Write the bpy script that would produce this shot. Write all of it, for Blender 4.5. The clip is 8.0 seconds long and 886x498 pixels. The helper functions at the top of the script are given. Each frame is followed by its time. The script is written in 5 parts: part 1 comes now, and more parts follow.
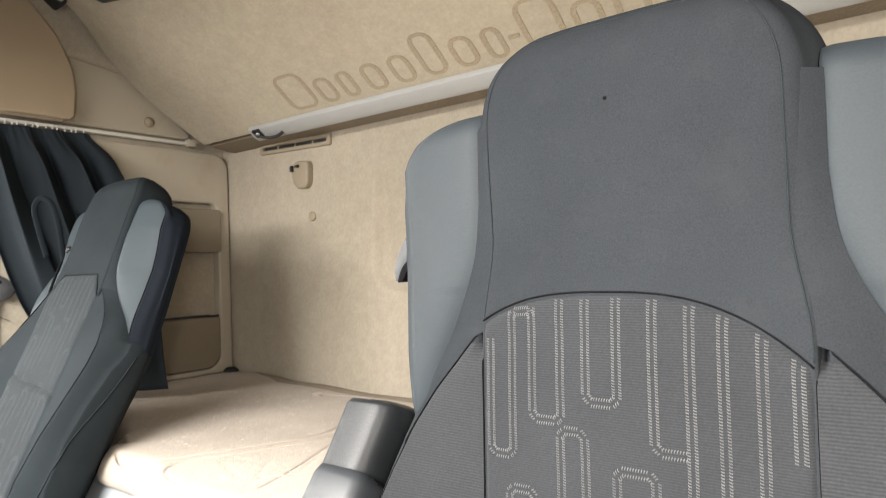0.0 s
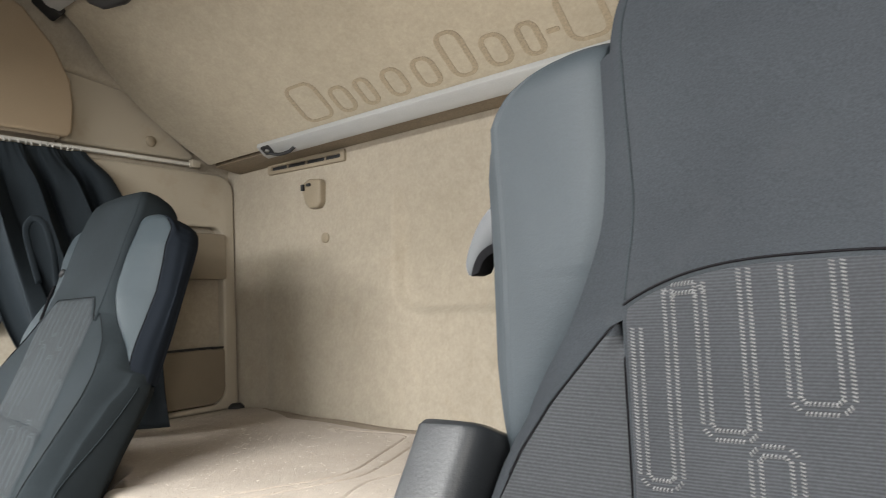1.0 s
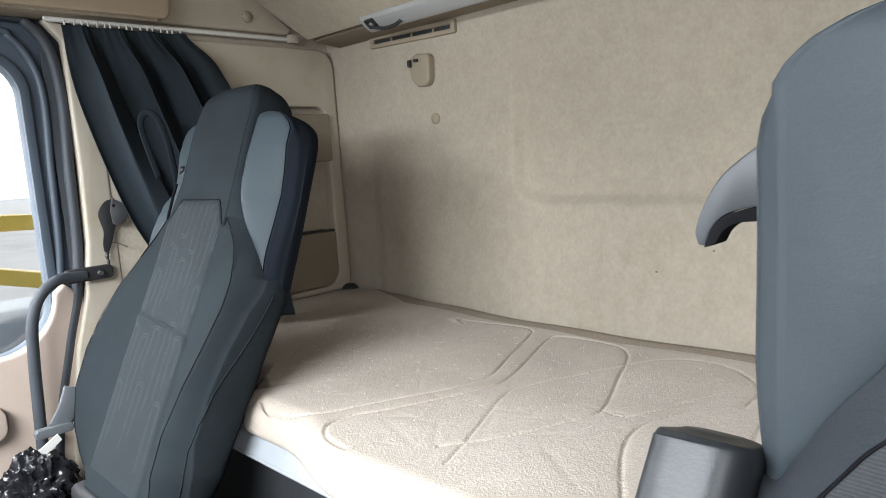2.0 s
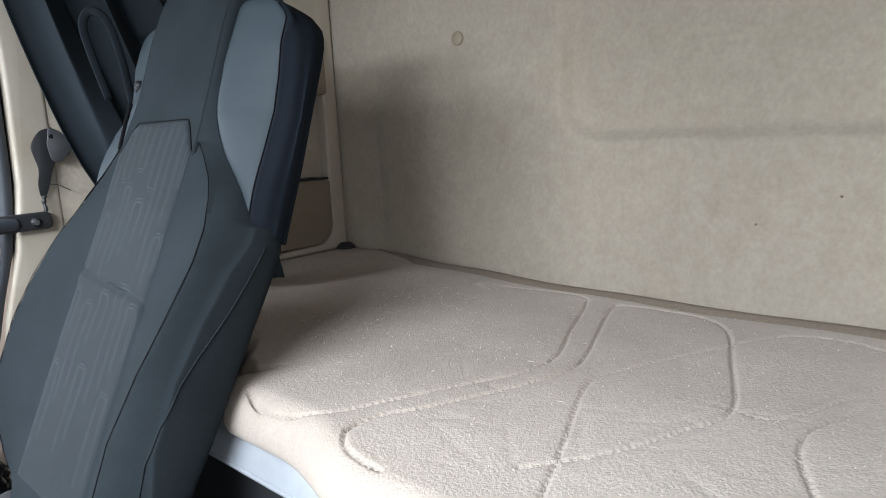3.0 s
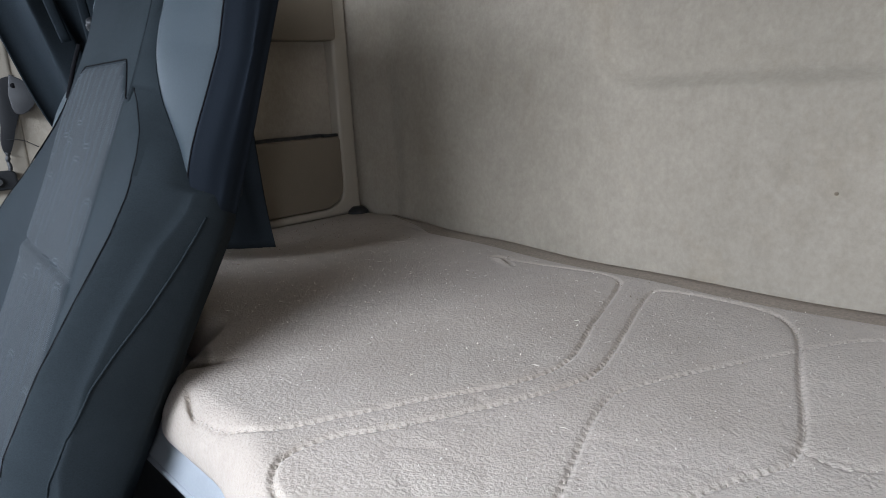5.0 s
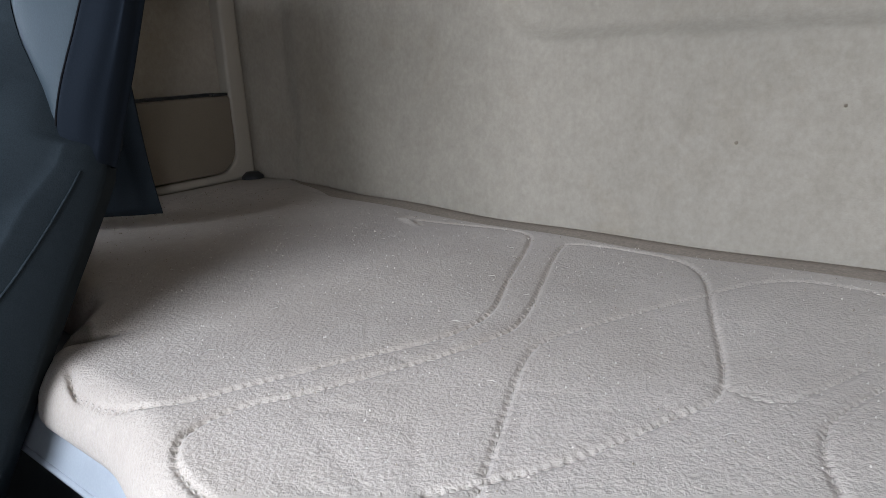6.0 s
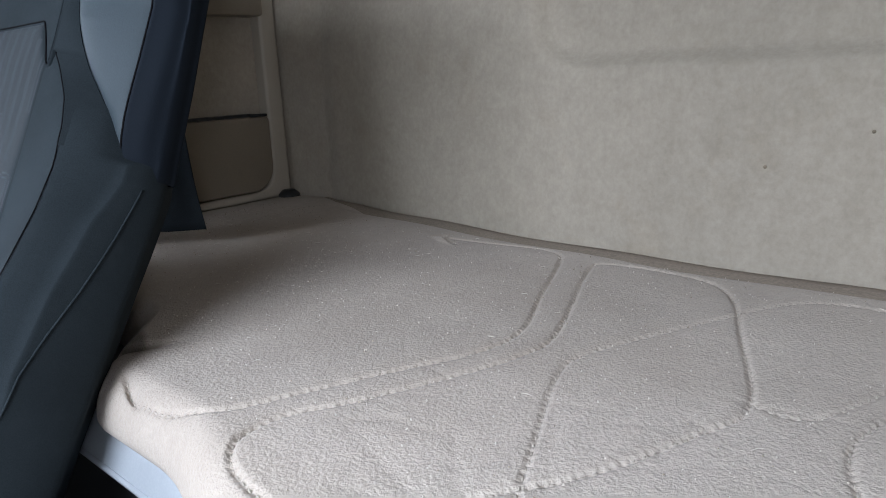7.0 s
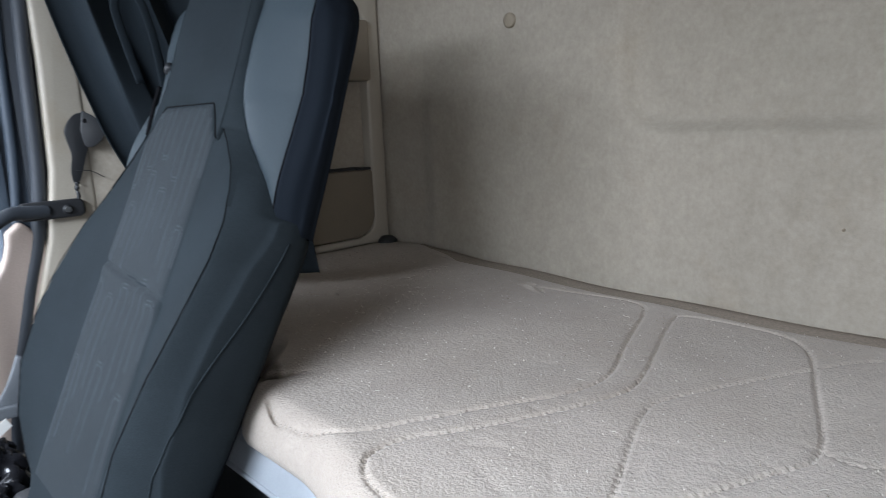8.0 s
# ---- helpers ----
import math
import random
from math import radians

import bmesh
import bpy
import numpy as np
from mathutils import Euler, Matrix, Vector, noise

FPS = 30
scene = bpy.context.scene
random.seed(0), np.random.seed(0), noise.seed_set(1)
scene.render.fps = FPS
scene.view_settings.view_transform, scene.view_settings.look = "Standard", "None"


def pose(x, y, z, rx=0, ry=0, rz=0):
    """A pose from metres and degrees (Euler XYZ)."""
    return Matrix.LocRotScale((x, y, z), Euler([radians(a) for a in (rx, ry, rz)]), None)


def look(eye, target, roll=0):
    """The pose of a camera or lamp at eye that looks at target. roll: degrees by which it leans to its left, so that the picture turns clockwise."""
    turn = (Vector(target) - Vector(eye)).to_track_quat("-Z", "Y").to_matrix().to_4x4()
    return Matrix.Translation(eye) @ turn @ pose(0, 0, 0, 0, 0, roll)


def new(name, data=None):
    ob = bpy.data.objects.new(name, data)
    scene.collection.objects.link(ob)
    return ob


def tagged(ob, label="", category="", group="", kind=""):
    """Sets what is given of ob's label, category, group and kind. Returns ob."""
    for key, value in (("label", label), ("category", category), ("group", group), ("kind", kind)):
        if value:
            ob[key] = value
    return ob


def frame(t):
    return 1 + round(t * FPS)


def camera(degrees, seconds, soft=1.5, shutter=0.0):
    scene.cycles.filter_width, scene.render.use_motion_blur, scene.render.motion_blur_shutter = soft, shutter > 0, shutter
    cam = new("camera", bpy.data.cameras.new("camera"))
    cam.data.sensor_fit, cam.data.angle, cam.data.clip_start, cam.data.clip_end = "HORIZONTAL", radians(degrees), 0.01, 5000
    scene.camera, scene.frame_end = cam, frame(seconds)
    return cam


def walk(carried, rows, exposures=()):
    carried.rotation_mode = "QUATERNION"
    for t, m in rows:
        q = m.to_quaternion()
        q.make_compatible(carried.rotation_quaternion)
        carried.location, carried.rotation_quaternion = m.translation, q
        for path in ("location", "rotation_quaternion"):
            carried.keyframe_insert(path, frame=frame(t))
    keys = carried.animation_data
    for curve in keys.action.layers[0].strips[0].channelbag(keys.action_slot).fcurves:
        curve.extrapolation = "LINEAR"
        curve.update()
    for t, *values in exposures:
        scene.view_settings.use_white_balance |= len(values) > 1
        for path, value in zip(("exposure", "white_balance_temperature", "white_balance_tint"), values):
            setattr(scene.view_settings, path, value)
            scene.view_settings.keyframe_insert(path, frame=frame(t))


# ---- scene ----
cam = camera(67.3, 8.0, soft=0.8, shutter=0.15)
PATH = [
    (0, (-0.07, 0.251, 1.007), (-1.298, 1.829, 1.057), -2.0),
    (0.2, (-0.104, 0.267, 1.003), (-1.250, 1.896, 1.183), -2.1),
    (0.5, (-0.175, 0.294, 0.989), (-1.283, 1.944, 1.211), -2.2),
    (0.8, (-0.191, 0.288, 0.969), (-1.304, 1.935, 1.185), -2.7),
    (1, (-0.213, 0.309, 0.969), (-1.422, 1.894, 1.132), -2.9),
    (1.2, (-0.223, 0.291, 0.961), (-1.524, 1.806, 1.067), -2.7),
    (1.5, (-0.274, 0.287, 1.012), (-1.662, 1.727, 0.998), -2.4),
    (1.7, (-0.295, 0.295, 1.062), (-1.707, 1.702, 0.898), -3.0),
    (2.8, (-0.572, 0.415, 1.069), (-1.913, 1.853, 0.705), -3.0),
    (3, (-0.627, 0.454, 0.992), (-1.958, 1.901, 0.621), -2.9),
    (3.2, (-0.648, 0.485, 0.977), (-1.978, 1.932, 0.605), -2.5),
    (3.5, (-0.651, 0.512, 0.99), (-1.968, 1.966, 0.6), -2.6),
    (4, (-0.658, 0.507, 1.002), (-1.978, 1.954, 0.596), -2.6),
    (4.2, (-0.669, 0.520, 1.002), (-1.987, 1.968, 0.591), -2.5),
    (4.5, (-0.688, 0.572, 0.994), (-1.997, 2.018, 0.551), -2.8),
    (4.8, (-0.708, 0.602, 0.973), (-2.131, 1.933, 0.521), -2.6),
    (5, (-0.697, 0.633, 0.968), (-2.125, 1.949, 0.49), -3.1),
    (5.2, (-0.716, 0.647, 0.948), (-2.025, 2.067, 0.426), -2.9),
    (6.3, (-0.734, 0.637, 0.939), (-1.918, 2.146, 0.369), -2.4),
    (6.5, (-0.728, 0.62, 0.949), (-1.914, 2.128, 0.382), -2.3),
    (7, (-0.725, 0.614, 0.949), (-1.977, 2.086, 0.432), -2.3),
    (7.5, (-0.723, 0.596, 0.954), (-2.024, 2.039, 0.48), -2.3),
    (7.8, (-0.708, 0.555, 0.964), (-2.045, 1.982, 0.542), -2.2),
    (8, (-0.679, 0.526, 0.987), (-2.114, 1.863, 0.596), -2.3),
]
# stops, kelvin and tint: the clip's own exposure drifts from bright and warm to darker and cooler
EXPOSURES = [(0.0, 1.60, 7330, 13), (0.5, 1.28, 7300, 12), (1.0, 1.27, 6980, 11), (1.5, 1.22, 6620, 10), (3.0, 0.86, 6080, 11), (3.5, 0.74, 6000, 12), (4.5, 0.71, 5860, 12),
             (5.0, 0.69, 5810, 12), (6.5, 0.62, 5720, 12), (7.0, 0.62, 5740, 12), (8.0, 0.60, 5760, 11)]
walk(cam, [(t, look(eye, target, roll)) for t, eye, target, roll in PATH], EXPOSURES)

# ---- world, daylight and large lights ----
world = bpy.data.worlds.new("overcast_sky")
scene.world = world
world.use_nodes = True
wn = world.node_tree.nodes
wl = world.node_tree.links
wn.clear()
sky = wn.new("ShaderNodeTexSky")
sky.sky_type = 'NISHITA'
sky.sun_disc = False
sky.sun_elevation = radians(52)
sky.sun_rotation = radians(200)
sky.air_density = 1.6
sky.dust_density = 4.0
sky_bg = wn.new("ShaderNodeBackground")
sky_bg.inputs["Strength"].default_value = 0.07
sky_out = wn.new("ShaderNodeOutputWorld")
wl.new(sky.outputs["Color"], sky_bg.inputs["Color"])
wl.new(sky_bg.outputs["Background"], sky_out.inputs["Surface"])

sun_data = bpy.data.lights.new("sun", 'SUN')
sun_data.energy = 1.2
sun_data.angle = radians(14)
sun_data.color = (1.0, 0.96, 0.9)
sun = new("sun", sun_data)
sun.matrix_basis = look((-2, -6, 9), (0, 0, 0))


def window_light(name, eye, target, w, h, watts, color=(0.93, 0.97, 1.0)):
    """Sky light in a window's opening."""
    d = bpy.data.lights.new(name, 'AREA')
    d.shape = 'RECTANGLE'
    d.size, d.size_y, d.energy, d.color = w, h, watts, color
    ob = new(name, d)
    ob.matrix_basis = look(eye, target)
    return ob


window_light("windscreen_daylight", (-0.95, -0.42, 1.46), (-0.95, -0.32, 0.70), 1.20, 0.46, 52)
window_light("driver_window_daylight", (0.165, -0.04, 1.00), (0.13, 0.55, 0.93), 0.30, 0.50, 7.0, (1.0, 0.99, 0.97))
window_light("passenger_window_daylight", (-2.03, 0.12, 1.06), (-1.45, 0.45, 0.45), 1.0, 0.50, 6.0)

# ---- materials ----


def nodes_of(name):
    m = bpy.data.materials.new(name)
    m.use_nodes = True
    nt = m.node_tree
    return m, nt, nt.nodes["Principled BSDF"], nt.nodes.new("ShaderNodeTexCoord")


def noise_node(nt, co, scale, detail=4.0, rough=0.55, stretch=None):
    n = nt.nodes.new("ShaderNodeTexNoise")
    n.inputs["Scale"].default_value = scale
    n.inputs["Detail"].default_value = detail
    n.inputs["Roughness"].default_value = rough
    src = co.outputs["Object"]
    if stretch:
        mp = nt.nodes.new("ShaderNodeMapping")
        mp.inputs["Scale"].default_value = stretch
        nt.links.new(src, mp.inputs["Vector"])
        src = mp.outputs["Vector"]
    nt.links.new(src, n.inputs["Vector"])
    return n


def ramp_node(nt, fac, stops):
    r = nt.nodes.new("ShaderNodeValToRGB")
    e = r.color_ramp.elements
    while len(e) < len(stops):
        e.new(0.5)
    for el, (pos, col) in zip(e, stops):
        el.position, el.color = pos, (*col, 1)
    nt.links.new(fac, r.inputs["Fac"])
    return r


def mix_node(nt, kind, fac, a, b):
    m = nt.nodes.new("ShaderNodeMix")
    m.data_type, m.blend_type = 'RGBA', kind
    if isinstance(fac, (int, float)):
        m.inputs["Factor"].default_value = fac
    else:
        nt.links.new(fac, m.inputs["Factor"])
    for sock, val in ((m.inputs[6], a), (m.inputs[7], b)):
        if isinstance(val, tuple):
            sock.default_value = (*val, 1)
        else:
            nt.links.new(val, sock)
    return m.outputs[2]


def scaled(c, k):
    return tuple(min(1.0, v * k) for v in c)


def bump_chain(nt, bsdf, heights):
    """heights: (socket, strength, distance), coarse to fine."""
    last = None
    for h, strength, dist in heights:
        b = nt.nodes.new("ShaderNodeBump")
        b.inputs["Strength"].default_value = strength
        b.inputs["Distance"].default_value = dist
        nt.links.new(h, b.inputs["Height"])
        if last:
            nt.links.new(last.outputs["Normal"], b.inputs["Normal"])
        last = b
    nt.links.new(last.outputs["Normal"], bsdf.inputs["Normal"])


def surface(name, color, rough=0.6, var=0.12, big=3.0, fine=180.0, bump=0.25, dist=0.0008, metal=0.0, stain=None, stain_scale=5.0,
            sheen=0.0, spec=0.5, crumple=0.0, grain=0.24):
    """A plain surface with blotches, grain, fine relief and, where given, stains."""
    m, nt, bsdf, co = nodes_of(name)
    n1 = noise_node(nt, co, big, 5)
    n2 = noise_node(nt, co, fine, 3, 0.6)
    r1 = ramp_node(nt, n1.outputs["Fac"], [(0.3, scaled(color, 1 - var)), (0.7, scaled(color, 1 + var))])
    r2 = ramp_node(nt, n2.outputs["Fac"], [(0.25, (1 - grain,) * 3), (0.75, (1 + 0.9 * grain,) * 3)])
    col = mix_node(nt, 'MULTIPLY', 1.0, r1.outputs["Color"], r2.outputs["Color"])
    if stain:
        n3 = noise_node(nt, co, stain_scale, 6, 0.65)
        f = ramp_node(nt, n3.outputs["Fac"], [(0.54, (0, 0, 0)), (0.74, (0.75, 0.75, 0.75))])
        col = mix_node(nt, 'MIX', f.outputs["Color"], col, stain)
    nt.links.new(col, bsdf.inputs["Base Color"])
    rr = nt.nodes.new("ShaderNodeMapRange")
    rr.inputs["To Min"].default_value = max(0.02, rough - 0.08)
    rr.inputs["To Max"].default_value = min(1.0, rough + 0.08)
    nt.links.new(n1.outputs["Fac"], rr.inputs["Value"])
    nt.links.new(rr.outputs["Result"], bsdf.inputs["Roughness"])
    bsdf.inputs["Metallic"].default_value = metal
    bsdf.inputs["Specular IOR Level"].default_value = spec
    if sheen:
        bsdf.inputs["Sheen Weight"].default_value = sheen
        bsdf.inputs["Sheen Roughness"].default_value = 0.5
    chain = [(n2.outputs["Fac"], bump, dist)]
    if crumple:
        chain.insert(0, (noise_node(nt, co, 22, 4, 0.55, (0.5, 0.7, 1.5)).outputs["Fac"], crumple, 0.006))
    bump_chain(nt, bsdf, chain)
    return m


def felt(name, color, stain):
    """Needle felt lining: short fibres, faint streaks and yellowed blotches."""
    m, nt, bsdf, co = nodes_of(name)
    big = noise_node(nt, co, 2.2, 5, 0.6)
    blot = noise_node(nt, co, 6.5, 6, 0.7)
    mott = noise_node(nt, co, 30, 4, 0.65)
    cm = ramp_node(nt, mott.outputs["Fac"], [(0.3, (0.93, 0.925, 0.91)), (0.7, (1.055, 1.055, 1.055))])
    fib = noise_node(nt, co, 130, 4, 0.7, (1.0, 1.0, 0.8))
    grain = noise_node(nt, co, 420, 2, 0.6)
    c1 = ramp_node(nt, big.outputs["Fac"], [(0.3, scaled(color, 0.93)), (0.7, scaled(color, 1.06))])
    f = ramp_node(nt, blot.outputs["Fac"], [(0.55, (0, 0, 0)), (0.80, (0.40, 0.40, 0.40))])
    col = mix_node(nt, 'MIX', f.outputs["Color"], c1.outputs["Color"], stain)
    col = mix_node(nt, 'MULTIPLY', 1.0, col, cm.outputs["Color"])
    r2 = ramp_node(nt, fib.outputs["Fac"], [(0.3, (0.895, 0.895, 0.89)), (0.7, (1.075, 1.075, 1.075))])
    col = mix_node(nt, 'MULTIPLY', 1.0, col, r2.outputs["Color"])
    nt.links.new(col, bsdf.inputs["Base Color"])
    bsdf.inputs["Roughness"].default_value = 0.92
    bsdf.inputs["Sheen Weight"].default_value = 0.15
    bump_chain(nt, bsdf, [(blot.outputs["Fac"], 0.12, 0.006), (fib.outputs["Fac"], 0.50, 0.0016), (grain.outputs["Fac"], 0.25, 0.0006)])
    return m


def fleece(name, color):
    """Brushed mattress cover: matted pile, small creases, a dark scuff at the worn corner."""
    m, nt, bsdf, co = nodes_of(name)
    big = noise_node(nt, co, 3.0, 5, 0.6)
    clump = noise_node(nt, co, 75, 5, 0.7)
    pile = noise_node(nt, co, 290, 3, 0.65)
    crease = noise_node(nt, co, 17, 4, 0.55, (1.0, 0.45, 1.0))
    c1 = ramp_node(nt, big.outputs["Fac"], [(0.3, scaled(color, 0.94)), (0.7, scaled(color, 1.05))])
    r2 = ramp_node(nt, clump.outputs["Fac"], [(0.3, (0.90, 0.90, 0.90)), (0.7, (1.06, 1.06, 1.06))])
    col = mix_node(nt, 'MULTIPLY', 1.0, c1.outputs["Color"], r2.outputs["Color"])
    r3 = ramp_node(nt, pile.outputs["Fac"], [(0.3, (0.90, 0.90, 0.90)), (0.7, (1.07, 1.07, 1.07))])
    col = mix_node(nt, 'MULTIPLY', 1.0, col, r3.outputs["Color"])
    dirt = noise_node(nt, co, 3.4, 6, 0.62, (1.0, 1.3, 1.0))
    fd = ramp_node(nt, dirt.outputs["Fac"], [(0.40, (0, 0, 0)), (0.68, (0.70, 0.70, 0.70))])
    col = mix_node(nt, 'MIX', fd.outputs["Color"], col, (0.35, 0.298, 0.245))
    # soiled patch at the foot end, with the passenger seat's soft shade painted in
    soil_shade = nt.nodes.new("ShaderNodeMapping")
    soil_shade.inputs["Location"].default_value = (1.38 * 1.6, -1.14 * 2.3, 0.0)
    soil_shade.inputs["Scale"].default_value = (1.6, 2.3, 0.0)
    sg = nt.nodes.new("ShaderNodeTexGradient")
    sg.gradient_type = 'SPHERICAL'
    nt.links.new(co.outputs["Object"], soil_shade.inputs["Vector"])
    nt.links.new(soil_shade.outputs["Vector"], sg.inputs["Vector"])
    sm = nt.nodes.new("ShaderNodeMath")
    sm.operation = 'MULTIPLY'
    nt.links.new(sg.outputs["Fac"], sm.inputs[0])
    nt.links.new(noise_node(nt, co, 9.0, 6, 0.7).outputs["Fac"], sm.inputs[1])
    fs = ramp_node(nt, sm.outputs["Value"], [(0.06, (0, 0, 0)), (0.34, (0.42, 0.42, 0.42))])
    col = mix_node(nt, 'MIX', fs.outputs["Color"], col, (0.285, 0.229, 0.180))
    # scuff
    mp = nt.nodes.new("ShaderNodeMapping")
    mp.inputs["Location"].default_value = (1.420, -0.906, 0.0)
    turn = nt.nodes.new("ShaderNodeMapping")
    turn.inputs["Rotation"].default_value = (0, 0, radians(20))
    sc = nt.nodes.new("ShaderNodeMapping")
    sc.inputs["Scale"].default_value = (21, 52, 0.0)
    g = nt.nodes.new("ShaderNodeTexGradient")
    g.gradient_type = 'SPHERICAL'
    nt.links.new(co.outputs["Object"], mp.inputs["Vector"])
    nt.links.new(mp.outputs["Vector"], turn.inputs["Vector"])
    nt.links.new(turn.outputs["Vector"], sc.inputs["Vector"])
    nt.links.new(sc.outputs["Vector"], g.inputs["Vector"])
    mul = nt.nodes.new("ShaderNodeMath")
    mul.operation = 'MULTIPLY'
    nt.links.new(g.outputs["Fac"], mul.inputs[0])
    nt.links.new(clump.outputs["Fac"], mul.inputs[1])
    f = ramp_node(nt, mul.outputs["Value"], [(0.03, (0, 0, 0)), (0.24, (0.75, 0.75, 0.75))])
    col = mix_node(nt, 'MIX', f.outputs["Color"], col, (0.035, 0.026, 0.018))
    nt.links.new(col, bsdf.inputs["Base Color"])
    bsdf.inputs["Roughness"].default_value = 0.95
    bsdf.inputs["Sheen Weight"].default_value = 0.10
    bump_chain(nt, bsdf, [(crease.outputs["Fac"], 0.18, 0.008), (clump.outputs["Fac"], 0.38, 0.0036), (pile.outputs["Fac"], 0.85, 0.0020)])
    return m


def ribbed(name, color, pitch, axis='Z', bump=0.5, rough=0.8, sheen=0.05):
    """Woven seat cloth with fine ribs."""
    m, nt, bsdf, co = nodes_of(name)
    w = nt.nodes.new("ShaderNodeTexWave")
    w.wave_type, w.bands_direction = 'BANDS', axis
    w.inputs["Scale"].default_value = 1.0 / pitch / 3.1416
    w.inputs["Distortion"].default_value = 0.6
    w.inputs["Detail"].default_value = 1.0
    w.inputs["Detail Scale"].default_value = 3.0
    nt.links.new(co.outputs["Object"], w.inputs["Vector"])
    big = noise_node(nt, co, 9, 5, 0.6)
    fine = noise_node(nt, co, 600, 2, 0.6)
    c1 = ramp_node(nt, big.outputs["Fac"], [(0.3, scaled(color, 0.88)), (0.7, scaled(color, 1.12))])
    c2 = ramp_node(nt, w.outputs["Fac"], [(0.1, (0.80, 0.80, 0.80)), (0.9, (1.12, 1.12, 1.12))])
    col = mix_node(nt, 'MULTIPLY', 1.0, c1.outputs["Color"], c2.outputs["Color"])
    c3 = ramp_node(nt, fine.outputs["Fac"], [(0.3, (0.85, 0.85, 0.85)), (0.7, (1.15, 1.15, 1.15))])
    col = mix_node(nt, 'MULTIPLY', 1.0, col, c3.outputs["Color"])
    nt.links.new(col, bsdf.inputs["Base Color"])
    bsdf.inputs["Roughness"].default_value = rough
    bsdf.inputs["Specular IOR Level"].default_value = 0.2
    bsdf.inputs["Sheen Weight"].default_value = sheen
    bump_chain(nt, bsdf, [(big.outputs["Fac"], 0.15, 0.004), (w.outputs["Fac"], bump, 0.0006), (fine.outputs["Fac"], 0.3, 0.0003)])
    return m


BEIGE = (0.370, 0.326, 0.264)
M_FELT = felt("beige_felt_lining", BEIGE, (0.33, 0.265, 0.185))
M_PANEL = felt("beige_bunk_cover", (0.385, 0.336, 0.258), (0.345, 0.29, 0.21))
M_BEIGE = surface("beige_moulded_plastic", (0.40, 0.357, 0.288), 0.55, 0.06, 4, 520, 0.15, 0.0004, stain=(0.34, 0.285, 0.205), stain_scale=9, grain=0.07)
# pocket plastic: tan, taken darker to hold the shade of the corner
M_POCKET = surface("tan_shaded_plastic", (0.205, 0.170, 0.125), 0.55, 0.06, 4, 520, 0.15, 0.0004, stain=(0.17, 0.137, 0.098), stain_scale=9, grain=0.08)
M_TAN = surface("tan_soft_trim", (0.33, 0.255, 0.175), 0.6, 0.07, 3, 420, 0.2, 0.0005, grain=0.08)
M_PINK = surface("warm_beige_door_card", (0.46, 0.37, 0.31), 0.5, 0.06, 4, 400, 0.15, 0.0004, grain=0.08)
M_BROWN = surface("brown_seal_strip", (0.235, 0.190, 0.138), 0.7, 0.12, 8, 240, 0.2, 0.0006)
M_PRINT = surface("embossed_tan_print", (0.300, 0.248, 0.176), 0.9, 0.06, 8, 240, 0.2, 0.0006)
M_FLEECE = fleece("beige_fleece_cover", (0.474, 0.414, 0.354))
# brownish rear strip of the cover; the shade it lies in is coloured in
M_BAND_SHADED = surface("brown_beige_shaded_strip", (0.275, 0.228, 0.182), 0.92, 0.06, 12, 260, 0.4, 0.0008)
M_THREAD = surface("beige_thread", (0.405, 0.36, 0.305), 0.9, 0.1, 30, 300, 0.3, 0.0005)
M_LINT = surface("pale_lint", (0.50, 0.46, 0.40), 0.9, 0.2, 60, 300, 0.2, 0.0004)
M_CLOTH = surface("charcoal_seat_cloth", (0.0194, 0.0243, 0.0275), 0.92, 0.14, 9, 900, 0.5, 0.0004, stain=(0.0221, 0.0270, 0.0304), stain_scale=48, sheen=0.0, spec=0.04, crumple=0.16)
M_RIB = ribbed("charcoal_ribbed_cloth", (0.0240, 0.0262, 0.0295), 0.0022, 'Z', 0.4, 0.85, 0.02)
M_STITCHED = ribbed("charcoal_stitched_cloth", (0.0154, 0.0206, 0.0240), 0.0016, 'X', 0.35, 0.85, 0.02)
M_CLOTH_FADED = surface("faded_charcoal_seat_cloth", (0.0230, 0.0262, 0.0302), 0.92, 0.14, 7, 900, 0.5, 0.0004, stain=(0.0274, 0.0302, 0.0340), stain_scale=26, spec=0.05, crumple=0.14)
M_STITCHED_FADED = ribbed("faded_charcoal_stitched_cloth", (0.0225, 0.0247, 0.0283), 0.0018, 'Z', 0.30, 0.85, 0.02)
M_LEATHER = surface("blue_grey_leatherette", (0.0285, 0.0398, 0.0472), 0.62, 0.06, 7, 620, 0.4, 0.0004, spec=0.26, crumple=0.06, grain=0.08)
M_LEATHER_WORN = surface("worn_slate_leatherette", (0.0250, 0.0322, 0.0380), 0.62, 0.10, 6, 620, 0.4, 0.0004, stain=(0.030, 0.037, 0.043), stain_scale=12, spec=0.26, crumple=0.10, grain=0.10)
# passenger wing sides: the wing leatherette with its shade put into the colour
M_LEATHER_SHADED = surface("shaded_leatherette", (0.0095, 0.0122, 0.0165), 0.75, 0.10, 7, 620, 0.4, 0.0004, spec=0.03, grain=0.10)
M_WHITE_THREAD = surface("light_grey_thread", (0.076, 0.078, 0.080), 0.8, 0.2, 60, 700, 0.3, 0.0003)
M_GREY_THREAD = surface("faded_grey_thread", (0.041, 0.050, 0.059), 0.8, 0.2, 60, 700, 0.3, 0.0003)
M_PIPING = surface("black_seam", (0.008, 0.008, 0.009), 0.95, 0.1, 30, 500, 0.2, 0.0003, spec=0.03)
